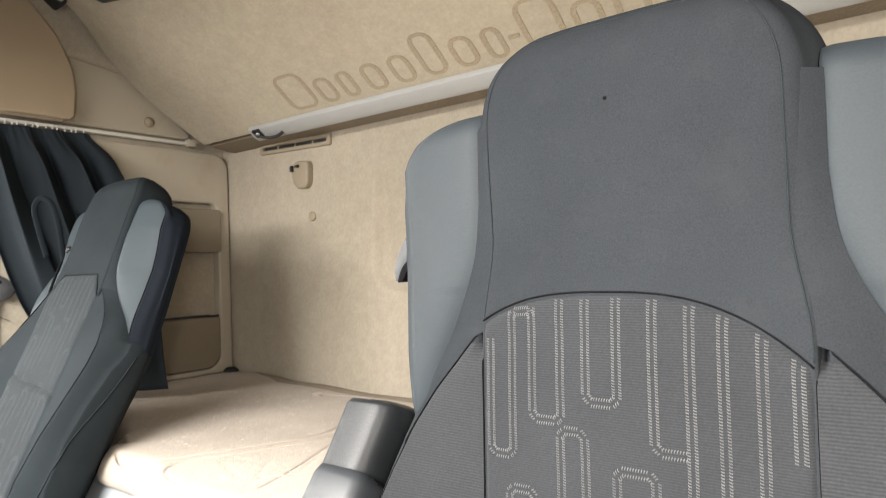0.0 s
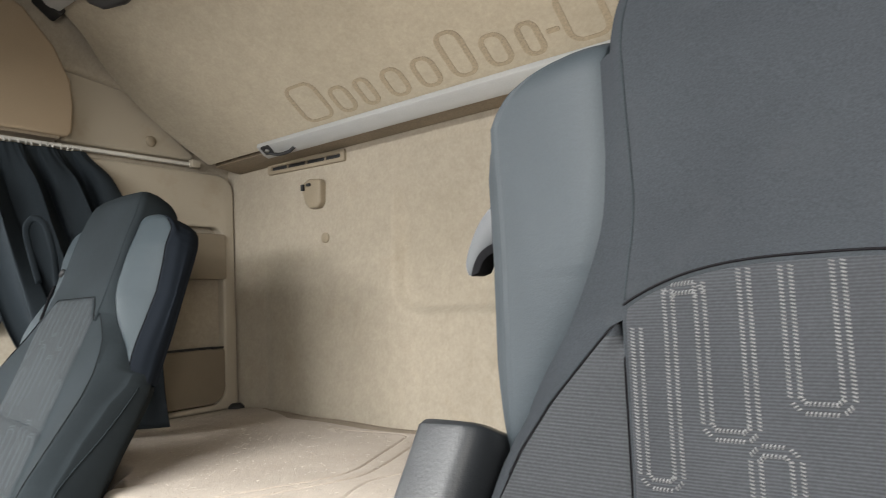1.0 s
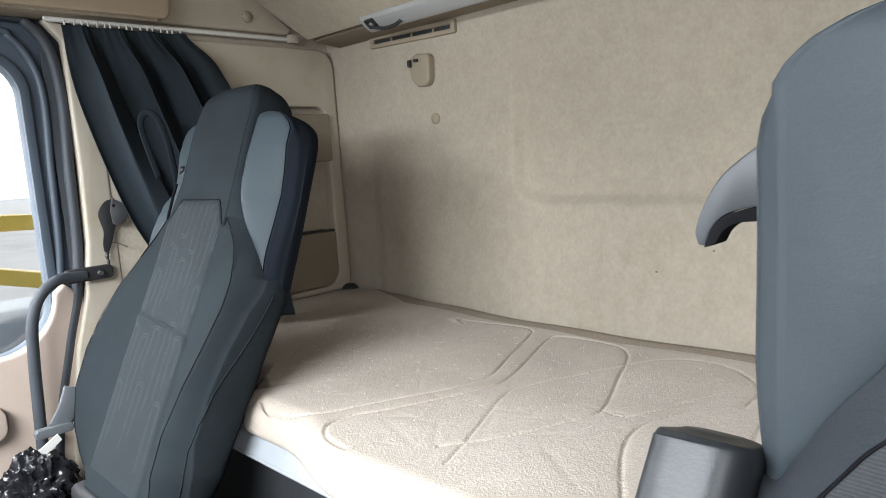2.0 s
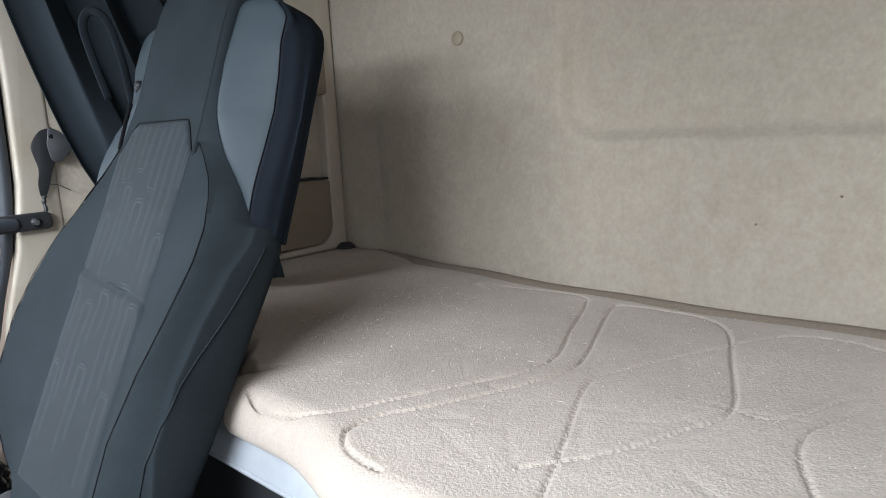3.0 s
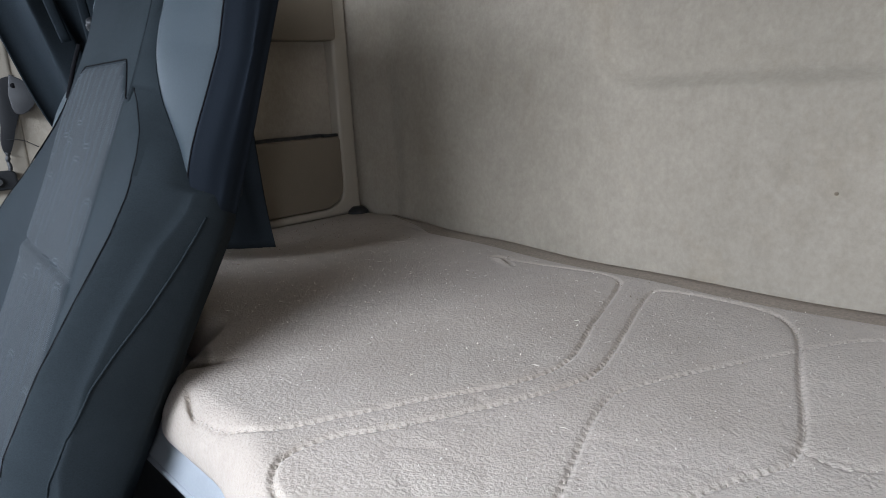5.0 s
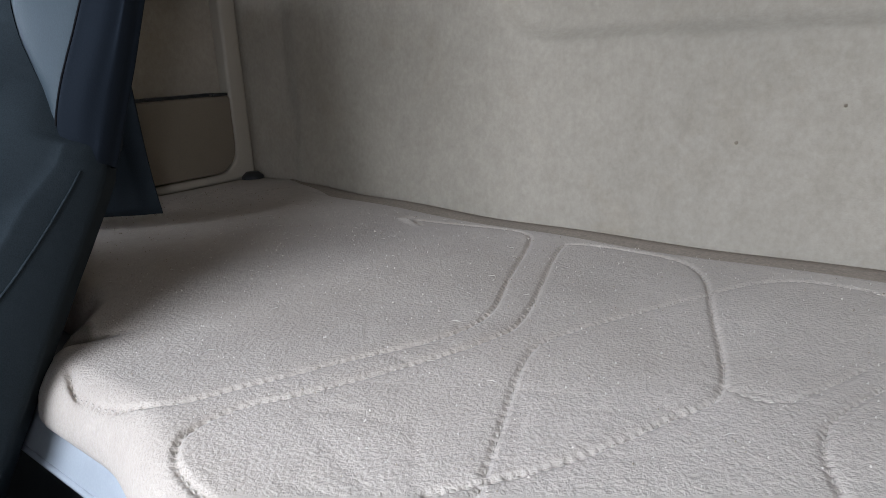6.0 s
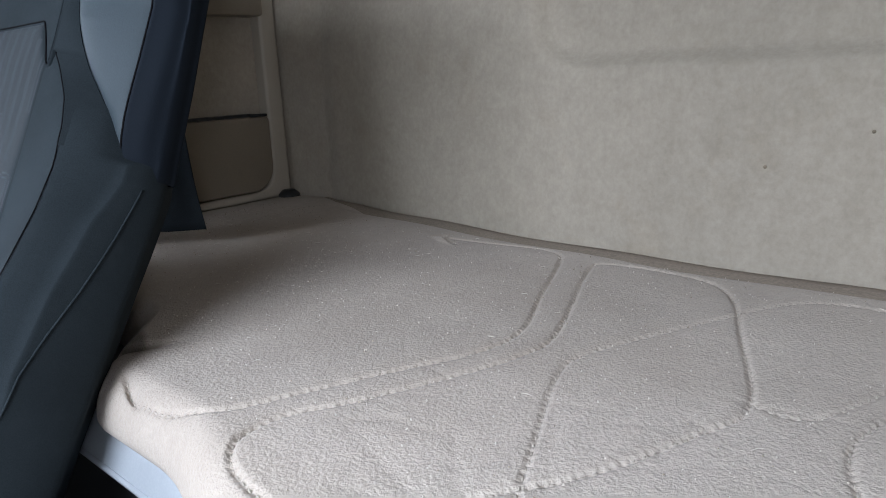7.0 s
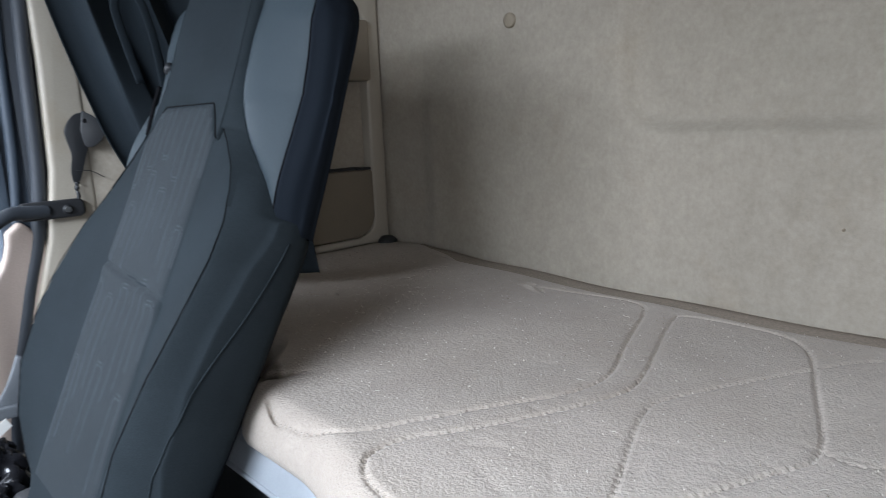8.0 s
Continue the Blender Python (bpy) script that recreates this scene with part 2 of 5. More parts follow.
M_CURTAIN = surface("navy_black_curtain", (0.0178, 0.0232, 0.0280), 0.85, 0.15, 6, 700, 0.4, 0.0004, spec=0.08)
M_BLACK = surface("black_plastic", (0.017, 0.018, 0.020), 0.50, 0.12, 12, 500, 0.2, 0.0004)
M_RUBBER = surface("black_rubber", (0.036, 0.042, 0.051), 0.6, 0.12, 10, 350, 0.3, 0.0005, grain=0.10)
M_DOORFRAME = surface("slate_door_frame", (0.062, 0.080, 0.104), 0.5, 0.08, 6, 500, 0.2, 0.0004, grain=0.08)
M_GREY = surface("light_grey_plastic", (0.295, 0.315, 0.335), 0.42, 0.06, 6, 450, 0.12, 0.0003, stain=(0.245, 0.262, 0.275), stain_scale=11, grain=0.05)
M_LEVER = surface("mid_grey_plastic", (0.030, 0.034, 0.039), 0.5, 0.06, 9, 450, 0.15, 0.0003, grain=0.06)
M_ARM = surface("grey_armrest_vinyl", (0.0150, 0.0170, 0.0195), 0.44, 0.18, 14, 520, 0.4, 0.0005, stain=(0.030, 0.032, 0.035), stain_scale=26, spec=0.34, grain=0.12)
M_ALU = surface("grey_painted_aluminium", (0.37, 0.375, 0.37), 0.38, 0.05, 5, 300, 0.1, 0.0003, grain=0.05)
M_STEEL = surface("bolt_steel", (0.55, 0.55, 0.55), 0.3, 0.1, 60, 300, 0.1, 0.0002, metal=1.0)
M_WHITE = surface("white_plastic", (0.62, 0.61, 0.57), 0.45, 0.05, 10, 300, 0.1, 0.0003, grain=0.05)
M_BUCKLE = surface("worn_grey_belt", (0.095, 0.103, 0.112), 0.5, 0.1, 20, 400, 0.3, 0.0004, grain=0.12)
M_FITTING = surface("dull_tan_fitting", (0.285, 0.238, 0.172), 0.6, 0.07, 8, 420, 0.2, 0.0004, grain=0.08)
M_FLOOR = surface("black_floor_mat", (0.020, 0.020, 0.022), 0.8, 0.2, 6, 200, 0.4, 0.001)
M_BAG = surface("black_bin_bag", (0.012, 0.012, 0.014), 0.22, 0.2, 20, 200, 0.1, 0.0006)
M_SHELL = surface("grey_cab_shell", (0.080, 0.077, 0.073), 0.7, 0.06, 3, 200, 0.2, 0.0006)
M_ASPHALT = surface("yard_asphalt", (0.40, 0.396, 0.385), 0.9, 0.12, 0.6, 30, 0.5, 0.01)
M_YELLOW = surface("yellow_machine_paint", (0.72, 0.50, 0.08), 0.4, 0.08, 2, 60, 0.1, 0.002)
M_TYRE = surface("tyre_rubber", (0.03, 0.03, 0.03), 0.8, 0.1, 5, 60, 0.3, 0.004)


def clear_glass():
    m, nt, bsdf, co = nodes_of("window_glass")
    bsdf.inputs["Base Color"].default_value = (0.96, 0.98, 0.98, 1)
    bsdf.inputs["Roughness"].default_value = 0.02
    bsdf.inputs["Transmission Weight"].default_value = 1.0
    bsdf.inputs["IOR"].default_value = 1.45
    return m


M_GLASS = clear_glass()

# ---- building helpers ----


def smoothstep(a, b, x):
    t = np.clip((np.asarray(x, float) - a) / (b - a), 0.0, 1.0)
    return t * t * (3 - 2 * t)


def mesh_object(name, verts, faces, mat, smooth=True):
    me = bpy.data.meshes.new(name)
    me.from_pydata([tuple(map(float, v)) for v in verts], [], [tuple(map(int, f)) for f in faces])
    bm = bmesh.new()
    bm.from_mesh(me)
    bmesh.ops.recalc_face_normals(bm, faces=bm.faces[:])
    bm.to_mesh(me)
    bm.free()
    me.materials.append(mat)
    if smooth:
        for p in me.polygons:
            p.use_smooth = True
    return new(name, me)


def world_of(ob):
    if ob.parent is None:
        return ob.matrix_basis.copy()
    return world_of(ob.parent) @ ob.matrix_parent_inverse @ ob.matrix_basis


def under(ob, parent, label=""):
    """Makes ob, built in world coordinates, a part of parent."""
    if parent is not None:
        ob.parent = parent
        ob.matrix_parent_inverse = world_of(parent).inverted()
    if label:
        tagged(ob, label)
    return ob


def part(name, bm, mat, parent=None, label="", smooth=True, bevel=0.0, segments=2):
    """Links a bmesh as ONE mesh object under a thing or under a part."""
    bmesh.ops.recalc_face_normals(bm, faces=bm.faces[:])
    if bevel:
        edges = [e for e in bm.edges if len(e.link_faces) == 2 and e.calc_face_angle(0) > radians(28)]
        bmesh.ops.bevel(bm, geom=edges, offset=bevel, segments=segments, profile=0.6, affect='EDGES', clamp_overlap=True)
    me = bpy.data.meshes.new(name)
    bm.to_mesh(me)
    bm.free()
    me.materials.append(mat)
    if smooth:
        for p in me.polygons:
            p.use_smooth = True
        me.set_sharp_from_angle(angle=radians(50))
    return under(new(name, me), parent, label)


def shell(name, verts, faces, mat, parent=None, label="", smooth=True):
    return under(mesh_object(name, verts, faces, mat, smooth), parent, label)


def thing(name, at, label, category, group="", kind=""):
    ob = new(name)
    ob.empty_display_size = 0.1
    ob.matrix_basis = Matrix.Translation(at)
    return tagged(ob, label, category, group, kind)


def box_bm(x0, x1, y0, y1, z0, z1, bm=None):
    bm = bm or bmesh.new()
    m = Matrix.Translation(((x0 + x1) / 2, (y0 + y1) / 2, (z0 + z1) / 2)) @ Matrix.Diagonal((x1 - x0, y1 - y0, z1 - z0, 1))
    bmesh.ops.create_cube(bm, size=1.0, matrix=m)
    return bm


def prism_bm(points, place, depth):
    """A closed outline of (a, b), put in space by place(a, b, c) and extruded from c = 0 to c = depth."""
    bm = bmesh.new()
    lo = [bm.verts.new(place(a, b, 0.0)) for a, b in points]
    hi = [bm.verts.new(place(a, b, depth)) for a, b in points]
    n = len(points)
    bm.faces.new(lo)
    bm.faces.new(hi[::-1])
    for i in range(n):
        j = (i + 1) % n
        bm.faces.new((lo[i], lo[j], hi[j], hi[i]))
    return bm


def grid_faces(n, m, offset=0, wrap=False):
    out = []
    for i in range(n - 1):
        for j in range(m if wrap else m - 1):
            k = (j + 1) % m
            out.append((offset + i * m + j, offset + i * m + k, offset + (i + 1) * m + k, offset + (i + 1) * m + j))
    return out


def spline(points, per=8):
    """A smooth line (Catmull-Rom) through a few points of any dimension."""
    p = np.array(points, float)
    p = np.vstack([2 * p[0] - p[1], p, 2 * p[-1] - p[-2]])
    out = []
    for i in range(1, len(p) - 2):
        for t in np.linspace(0, 1, per, endpoint=False):
            a, b, c, d = p[i - 1], p[i], p[i + 1], p[i + 2]
            out.append(0.5 * (2 * b + (c - a) * t + (2 * a - 5 * b + 4 * c - d) * t * t + (3 * b - a - 3 * c + d) * t ** 3))
    out.append(p[-2])
    return np.array(out)


def tube_mesh(points, radius, sides=10, caps=True, flat=1.0, side_dir=None):
    """Verts and faces of a tube along a line; radius may be a list; flat squeezes the section."""
    p = np.array(points, float)
    n = len(p)
    rad = np.full(n, radius) if np.isscalar(radius) else np.array(radius, float)
    tang = np.gradient(p, axis=0)
    tang /= np.linalg.norm(tang, axis=1)[:, None]
    ref = np.array(side_dir if side_dir is not None else (0.13, 0.31, 0.94))
    verts, faces = [], []
    for i in range(n):
        s = np.cross(tang[i], ref)
        s /= np.linalg.norm(s)
        u = np.cross(s, tang[i])
        for k in range(sides):
            a = 2 * math.pi * k / sides
            verts.append(p[i] + rad[i] * (math.cos(a) * s + flat * math.sin(a) * u))
    faces = grid_faces(n, sides, 0, True)
    if caps:
        faces.append(tuple(range(sides)))
        faces.append(tuple((n - 1) * sides + k for k in range(sides)))
    return verts, faces


def rounded_rect(a0, a1, b0, b1, r, seg=8):
    """A rounded rectangle's outline; r: one radius or four (low-low, high-low, high-high, low-high)."""
    rs = (r, r, r, r) if np.isscalar(r) else r
    cs = ((a0, b0, 1, 1, 180), (a1, b0, -1, 1, 270), (a1, b1, -1, -1, 0), (a0, b1, 1, -1, 90))
    pts = []
    for (a, b, sa, sb, start), q in zip(cs, rs):
        for k in range(seg + 1):
            t = radians(start + 90 * k / seg)
            pts.append((a + sa * q + q * math.cos(t), b + sb * q + q * math.sin(t)))
    return pts


def ring_bm(outer, inner, place, depth):
    """A flat frame between two outlines with the same count of points."""
    bm = bmesh.new()
    n = len(outer)
    rows = [[bm.verts.new(place(a, b, c)) for a, b in line] for line, c in ((outer, 0.0), (inner, 0.0), (inner, depth), (outer, depth))]
    for k in range(4):
        a, b = rows[k], rows[(k + 1) % 4]
        for i in range(n):
            j = (i + 1) % n
            bm.faces.new((a[i], a[j], b[j], b[i]))
    return bm


def dashes(lines, normal_at, length, gap, width, height, lift=0.0):
    """Stitches along lines of points: one small raised bar a stitch. normal_at(p) gives the cloth's outward direction."""
    verts, faces = [], []
    for line in lines:
        p = np.array(line, float)
        seg = np.linalg.norm(np.diff(p, axis=0), axis=1)
        run = np.concatenate([[0], np.cumsum(seg)])
        s = gap / 2
        while s + length < run[-1]:
            a = np.array([np.interp(s, run, p[:, k]) for k in range(3)])
            b = np.array([np.interp(s + length, run, p[:, k]) for k in range(3)])
            nrm = np.array(normal_at((a + b) / 2), float)
            d = (b - a) / np.linalg.norm(b - a)
            side = np.cross(d, nrm)
            side /= np.linalg.norm(side)
            base = len(verts)
            for q, taper in ((a, 0.55), (a + 0.25 * (b - a), 1.0), (a + 0.75 * (b - a), 1.0), (b, 0.55)):
                w, h = width / 2 * taper, height * (0.2 if taper < 1 else 1.0)
                c = q + nrm * lift
                verts += [c - side * w - nrm * height, c + nrm * h, c + side * w - nrm * height]
            for i in range(3):
                o = base + 3 * i
                faces += [(o, o + 1, o + 4, o + 3), (o + 1, o + 2, o + 5, o + 4)]
            s += length + gap
    return verts, faces

# ---- large structure ----
X_LEFT, X_RIGHT, Y_REAR, Z_ROOF, Y_FRONT = -2.02, 0.20, 1.568, 2.15, -0.72
X_MID = -0.92


def rear_y(x, z):
    """The rear wall's face: bulged below, with a shallow recess above a rounded ledge and a flat corner column."""
    x, z = np.asarray(x, float), np.asarray(z, float)
    low = 0.042 * smoothstep(-1.72, -0.95, x) * np.clip(1 - (z - 0.66) / 0.62, 0, 1.05)
    edge = 0.012 * smoothstep(-1.86, -1.80, x) * (1 - smoothstep(1.00, 1.12, z))
    dx, dz = -1.315 + 0.085 - x, 0.955 + 0.085 - z
    sd = np.hypot(np.maximum(dx, 0), np.maximum(dz, 0)) + np.minimum(np.maximum(dx, dz), 0) - 0.085
    recess = 0.027 * smoothstep(0.012, -0.012, sd) * (1 - smoothstep(1.16, 1.34, z))
    return Y_REAR - low - edge + recess


def build_rear_wall():
    xs = np.linspace(X_LEFT - 0.02, X_RIGHT, 240)
    zs = np.concatenate([np.linspace(0.0, 0.55, 6), np.linspace(0.56, 1.42, 100), np.linspace(1.45, Z_ROOF, 8)])
    gx, gz = np.meshgrid(xs, zs)
    front = np.stack([gx, rear_y(gx, gz), gz], -1).reshape(-1, 3)
    back = np.stack([gx, np.full_like(gx, 1.66), gz], -1).reshape(-1, 3)
    n, m = gx.shape
    faces = grid_faces(n, m) + grid_faces(n, m, n * m)
    for j in range(m - 1):
        for r in (0, n - 1):
            faces.append((r * m + j, r * m + j + 1, n * m + r * m + j + 1, n * m + r * m + j))
    for i in range(n - 1):
        for c in (0, m - 1):
            faces.append((i * m + c, (i + 1) * m + c, n * m + (i + 1) * m + c, n * m + i * m + c))
    ob = shell("wall_rear", np.vstack([front, back]), faces, M_FELT)
    return tagged(ob, "beige felt-lined rear cab wall with a shallow recess", "wall", kind="structure")


build_rear_wall()


def yz(x0, sign=1.0):
    """Puts an outline of (y, z) on a plane of constant x, with its depth along x."""
    return lambda a, b, c: (x0 + sign * c, a, b)


floor = tagged(part("floor", box_bm(-2.14, 0.26, -0.80, 1.66, -0.06, 0.0), M_FLOOR, bevel=0.004), "black rubber cab floor", "floor", kind="structure")
ceiling = tagged(part("ceiling", box_bm(-2.14, 0.26, -0.80, 1.66, Z_ROOF, Z_ROOF + 0.05), M_SHELL, bevel=0.004), "grey cab roof lining", "ceiling",
                 kind="structure")
wall_left = tagged(part("wall_left", box_bm(-2.10, X_LEFT, 0.865, 1.60, 0.0, Z_ROOF), M_FELT, bevel=0.012), "beige lined side wall behind the door", "wall",
                   kind="structure")
# front wall round the windscreen, right wall round the driver's window
wall_front = tagged(part("wall_front", ring_bm(rounded_rect(-2.14, 0.26, -0.06, Z_ROOF, 0.01), rounded_rect(-1.96, 0.12, 0.90, 1.54, 0.08),
                                               lambda a, b, c: (a, Y_FRONT - c, b), 0.06), M_SHELL, smooth=False),
                    "plain front cab wall round the windscreen opening", "wall", kind="structure")
wall_right = tagged(part("wall_right", ring_bm(rounded_rect(-0.80, 1.66, -0.06, Z_ROOF, 0.01), rounded_rect(-0.50, 0.14, 0.80, 1.38, 0.08),
                                               yz(X_RIGHT), 0.06), M_SHELL, smooth=False), "plain side cab wall round the driver window", "wall", kind="structure")
# wall above and before the passenger door
tagged(part("wall_left", box_bm(-2.13, -2.05, -0.80, 0.865, 1.44, Z_ROOF), M_SHELL, bevel=0.004), "grey side wall over the passenger door", "wall",
                     kind="structure")
tagged(part("wall_left", box_bm(-2.13, -2.05, -0.80, -0.52, 0.0, 1.44), M_SHELL, bevel=0.004), "grey side wall before the passenger door", "wall",
                   kind="structure")

# passenger door with its window
door = thing("door_1", (-2.08, 0.2, 0.0), "closed passenger door with slate window frame and beige card", "door", kind="structure")
HOLE = rounded_rect(-0.46, 0.748, 0.690, 1.345, (0.06, 0.12, 0.085, 0.06), 10)
part("window_frame", ring_bm(rounded_rect(-0.52, 0.808, 0.30, 1.445, (0.02, 0.02, 0.02, 0.02), 10), HOLE, yz(-2.105), 0.042), M_DOORFRAME, door,
     "slate grey window frame", bevel=0.006)
part("reveal", ring_bm(rounded_rect(-0.47, 0.768, 0.676, 1.362, (0.07, 0.13, 0.095, 0.07), 10), HOLE, yz(-2.063), 0.012), M_DOORFRAME, door,
     "rounded inner lip of the frame", bevel=0.004)
card = [(-0.52, 0.02), (0.815, 0.02), (0.812, 0.80), (0.775, 0.835)]
card += [(0.628 + 0.124 * math.cos(radians(a)), 0.816 + 0.124 * math.sin(radians(a))) for a in range(0, -91, -10)]
card += [(-0.52, 0.692)]
door_card = part("door_card", prism_bm(card, yz(-2.062), 0.03), M_PINK, door, "warm beige moulded door card", bevel=0.009, segments=3)
part("armrest_ledge", prism_bm(rounded_rect(-0.40, 0.62, 0.52, 0.60, 0.03), yz(-2.036), 0.035), M_PINK, door, "moulded ledge on the door card", bevel=0.01)
pane = part("pane", ring_bm(rounded_rect(-0.47, 0.76, 0.68, 1.36, 0.06), rounded_rect(-0.465, 0.755, 0.685, 1.355, 0.05), yz(-2.092), 0.004), M_RUBBER, door,
            "thin black glass channel", smooth=False)
glass = part("glass", prism_bm(rounded_rect(-0.462, 0.752, 0.688, 1.352, 0.07), yz(-2.090), 0.003), M_GLASS, door, "clear side window glass", smooth=False)
glass.visible_shadow = False

jamb = tagged(part("trim", box_bm(-2.13, -2.056, 0.800, 0.868, 0.0, 1.46), M_RUBBER, bevel=0.004), "dark door jamb filler", "trim", kind="structure")
# rubber seals round the door opening
for dy, dx, rad, lab in ((0.822, -2.040, 0.0125, "outer lip"), (0.789, -2.058, 0.0095, "inner lip")):
    top = 1.432 - (0.822 - dy) * 0.9
    rail = spline([(dx, dy - 0.130, 0.06), (dx, dy - 0.105, 0.45), (dx, dy - 0.055, 0.68), (dx, dy - 0.022, 0.80), (dx, dy - 0.006, 0.92), (dx, dy, 1.10), (dx, dy + 0.006, 1.25),
                   (dx, dy - 0.006, top - 0.075), (dx, dy - 0.042, top - 0.018), (dx, dy - 0.10, top), (dx, dy - 0.5, top), (dx, -0.50, top)], 8)
    v, f = tube_mesh(rail, rad, 10, True, 1.0, (1, 0.02, 0.03))
    seal = shell("door_seal", v, f, M_RUBBER if lab == "outer lip" else M_DOORFRAME)
    tagged(seal, "black rubber door seal, " + lab, "trim", kind="structure")

tagged(part("trim", prism_bm([(0.740, 0.02), (0.90, 0.02), (0.90, 1.41), (0.800, 1.425), (0.838, 1.38), (0.838, 1.10), (0.832, 0.92), (0.815, 0.80), (0.780, 0.68), (0.742, 0.45)], yz(-2.050), 0.034), M_BEIGE, bevel=0.008, segments=3),
                     "pale beige pillar trim beside the door seal", "trim", kind="structure")
tagged(part("trim", box_bm(-2.07, -2.03, -0.50, 0.80, 1.436, 1.462), M_BLACK, bevel=0.006), "black header strip over the passenger door", "trim",
                     kind="structure")

# brown seal strip between the bunk and the rear wall
strip_line = prism_bm([(1.476, 1.413), (1.566, 1.402), (1.572, 1.420), (1.478, 1.428)], lambda a, b, c: (-1.955 + c, a, b), 2.12)
tagged(part("trim", strip_line, M_BROWN, bevel=0.004), "brown seal strip along the rear wall top", "trim", kind="structure")

# ---- upper bunk, folded up at a slope ----
SLOPE = radians(37)
BY, BZ = 1.455, 1.414


def bunk_pt(x, s, h=0.0):
    """A place on the bunk's underside: s up the slope, h out of it towards the cab."""
    return (x, BY - s * math.cos(SLOPE) - h * math.sin(SLOPE), BZ + s * math.sin(SLOPE) - h * math.cos(SLOPE))


upper_bunk = thing("upper_bunk", (X_MID, 1.5, 1.43), "beige fold-up upper bunk with grey rails, tilted up", "bunk")
left_edge = spline([(-1.952, 0.0), (-1.982, 0.12), (-1.990, 0.24), (-1.968, 0.375), (-1.922, 0.48), (-1.912, 0.56)], 5)
outline = [tuple(p) for p in left_edge] + [(2 * X_MID - x, s) for x, s in left_edge[::-1]]
part("cover", prism_bm(outline, lambda a, b, c: bunk_pt(a, b, -c), 0.05), M_PANEL, upper_bunk, "beige felt-covered underside", bevel=0.007, segments=3)
low_rail = part("lower_rail", prism_bm([(-0.024, 0.000), (-0.024, 0.009), (-0.006, 0.014), (0.022, 0.013), (0.027, 0.002)],
                                       lambda a, b, c: bunk_pt(-1.69 + c, a, b), 1.55), M_ALU, upper_bunk, "grey aluminium edge rail", bevel=0.002)
part("end_cap", prism_bm(rounded_rect(-1.672, -1.640, -0.006, 0.022, 0.004), lambda a, b, c: bunk_pt(a, b, 0.011 + c), 0.008), M_BLACK, low_rail,
     "black plastic end clip", bevel=0.002)
v, f = tube_mesh(spline([bunk_pt(-1.662, 0.004, 0.020), bunk_pt(-1.62, -0.010, 0.022), bunk_pt(-1.585, -0.012, 0.018), bunk_pt(-1.56, -0.006, 0.014)], 6), 0.0045, 8)
shell("latch_wire", v, f, M_BLACK, low_rail, "bent black latch lever")
v, f = tube_mesh([bunk_pt(-1.652, 0.009, 0.018), bunk_pt(-1.652, 0.009, 0.023)], 0.006, 12)
shell("screw", v, f, M_STEEL, low_rail, "steel screw head")
top_rail = part("upper_rail", prism_bm([(0.545, -0.01), (0.545, 0.018), (0.575, 0.026), (0.605, 0.018), (0.610, -0.03)],
                                       lambda a, b, c: bunk_pt(-1.90 + c, a, b), 1.96), M_ALU, upper_bunk, "grey aluminium upper rail", bevel=0.004)
part("end_cap", prism_bm(rounded_rect(-1.945, -1.890, 0.535, 0.60, 0.01), lambda a, b, c: bunk_pt(a, b, c), 0.022), M_BLACK, top_rail, "black end fitting", bevel=0.004)
part("strut_bracket", prism_bm([(-1.735, 0.600), (-1.715, 0.525), (-1.690, 0.500), (-1.615, 0.487), (-1.570, 0.500), (-1.575, 0.590)],
                               lambda a, b, c: bunk_pt(a, b, 0.004 + c), 0.055), M_BLACK, upper_bunk, "black plastic strut bracket", bevel=0.014, segments=3)

# faded print on the underside: plain bars in place of a name, and a plain ring
letters = ((-1.468, 0.105, 0.112), (-1.345, 0.062, 0.076), (-1.262, 0.050, 0.076), (-1.180, 0.062, 0.076), (-1.092, 0.062, 0.076), (-1.005, 0.066, 0.112),
           (-0.916, 0.062, 0.076), (-0.832, 0.050, 0.076), (-0.738, 0.090, 0.112), (-0.628, 0.062, 0.076), (-0.545, 0.066, 0.076), (-0.455, 0.056, 0.076))
for x0, wide, tall in letters:
    bar = 0.011
    outer_line = rounded_rect(x0, x0 + wide, 0.038, 0.038 + tall, 0.40 * min(wide, 0.076), 6)
    inner_line = rounded_rect(x0 + 0.013, x0 + wide - 0.013, 0.038 + bar * 0.7, 0.038 + tall - bar * 0.7, 0.30 * min(wide, 0.076) * 0.8, 6)
    part("print_ring", ring_bm(outer_line, inner_line, lambda p, q, c: bunk_pt(p, q, c), 0.0011), M_PRINT, upper_bunk, smooth=False)
part("print_bar", prism_bm(rounded_rect(-0.772, -0.745, 0.074, 0.084, 0.004, 4), lambda p, q, c: bunk_pt(p, q, c), 0.0011), M_PRINT, upper_bunk, smooth=False)


def arc_band(r0, r1):
    """The part of a flat ring that lies on the bunk's cover."""
    angs = [radians(a) for a in range(160, 381, 4)]
    pts = [(X_MID + r1 * math.cos(a), 0.474 + r1 * math.sin(a)) for a in angs]
    return pts + [(X_MID + r0 * math.cos(a), 0.474 + r0 * math.sin(a)) for a in angs[::-1]]


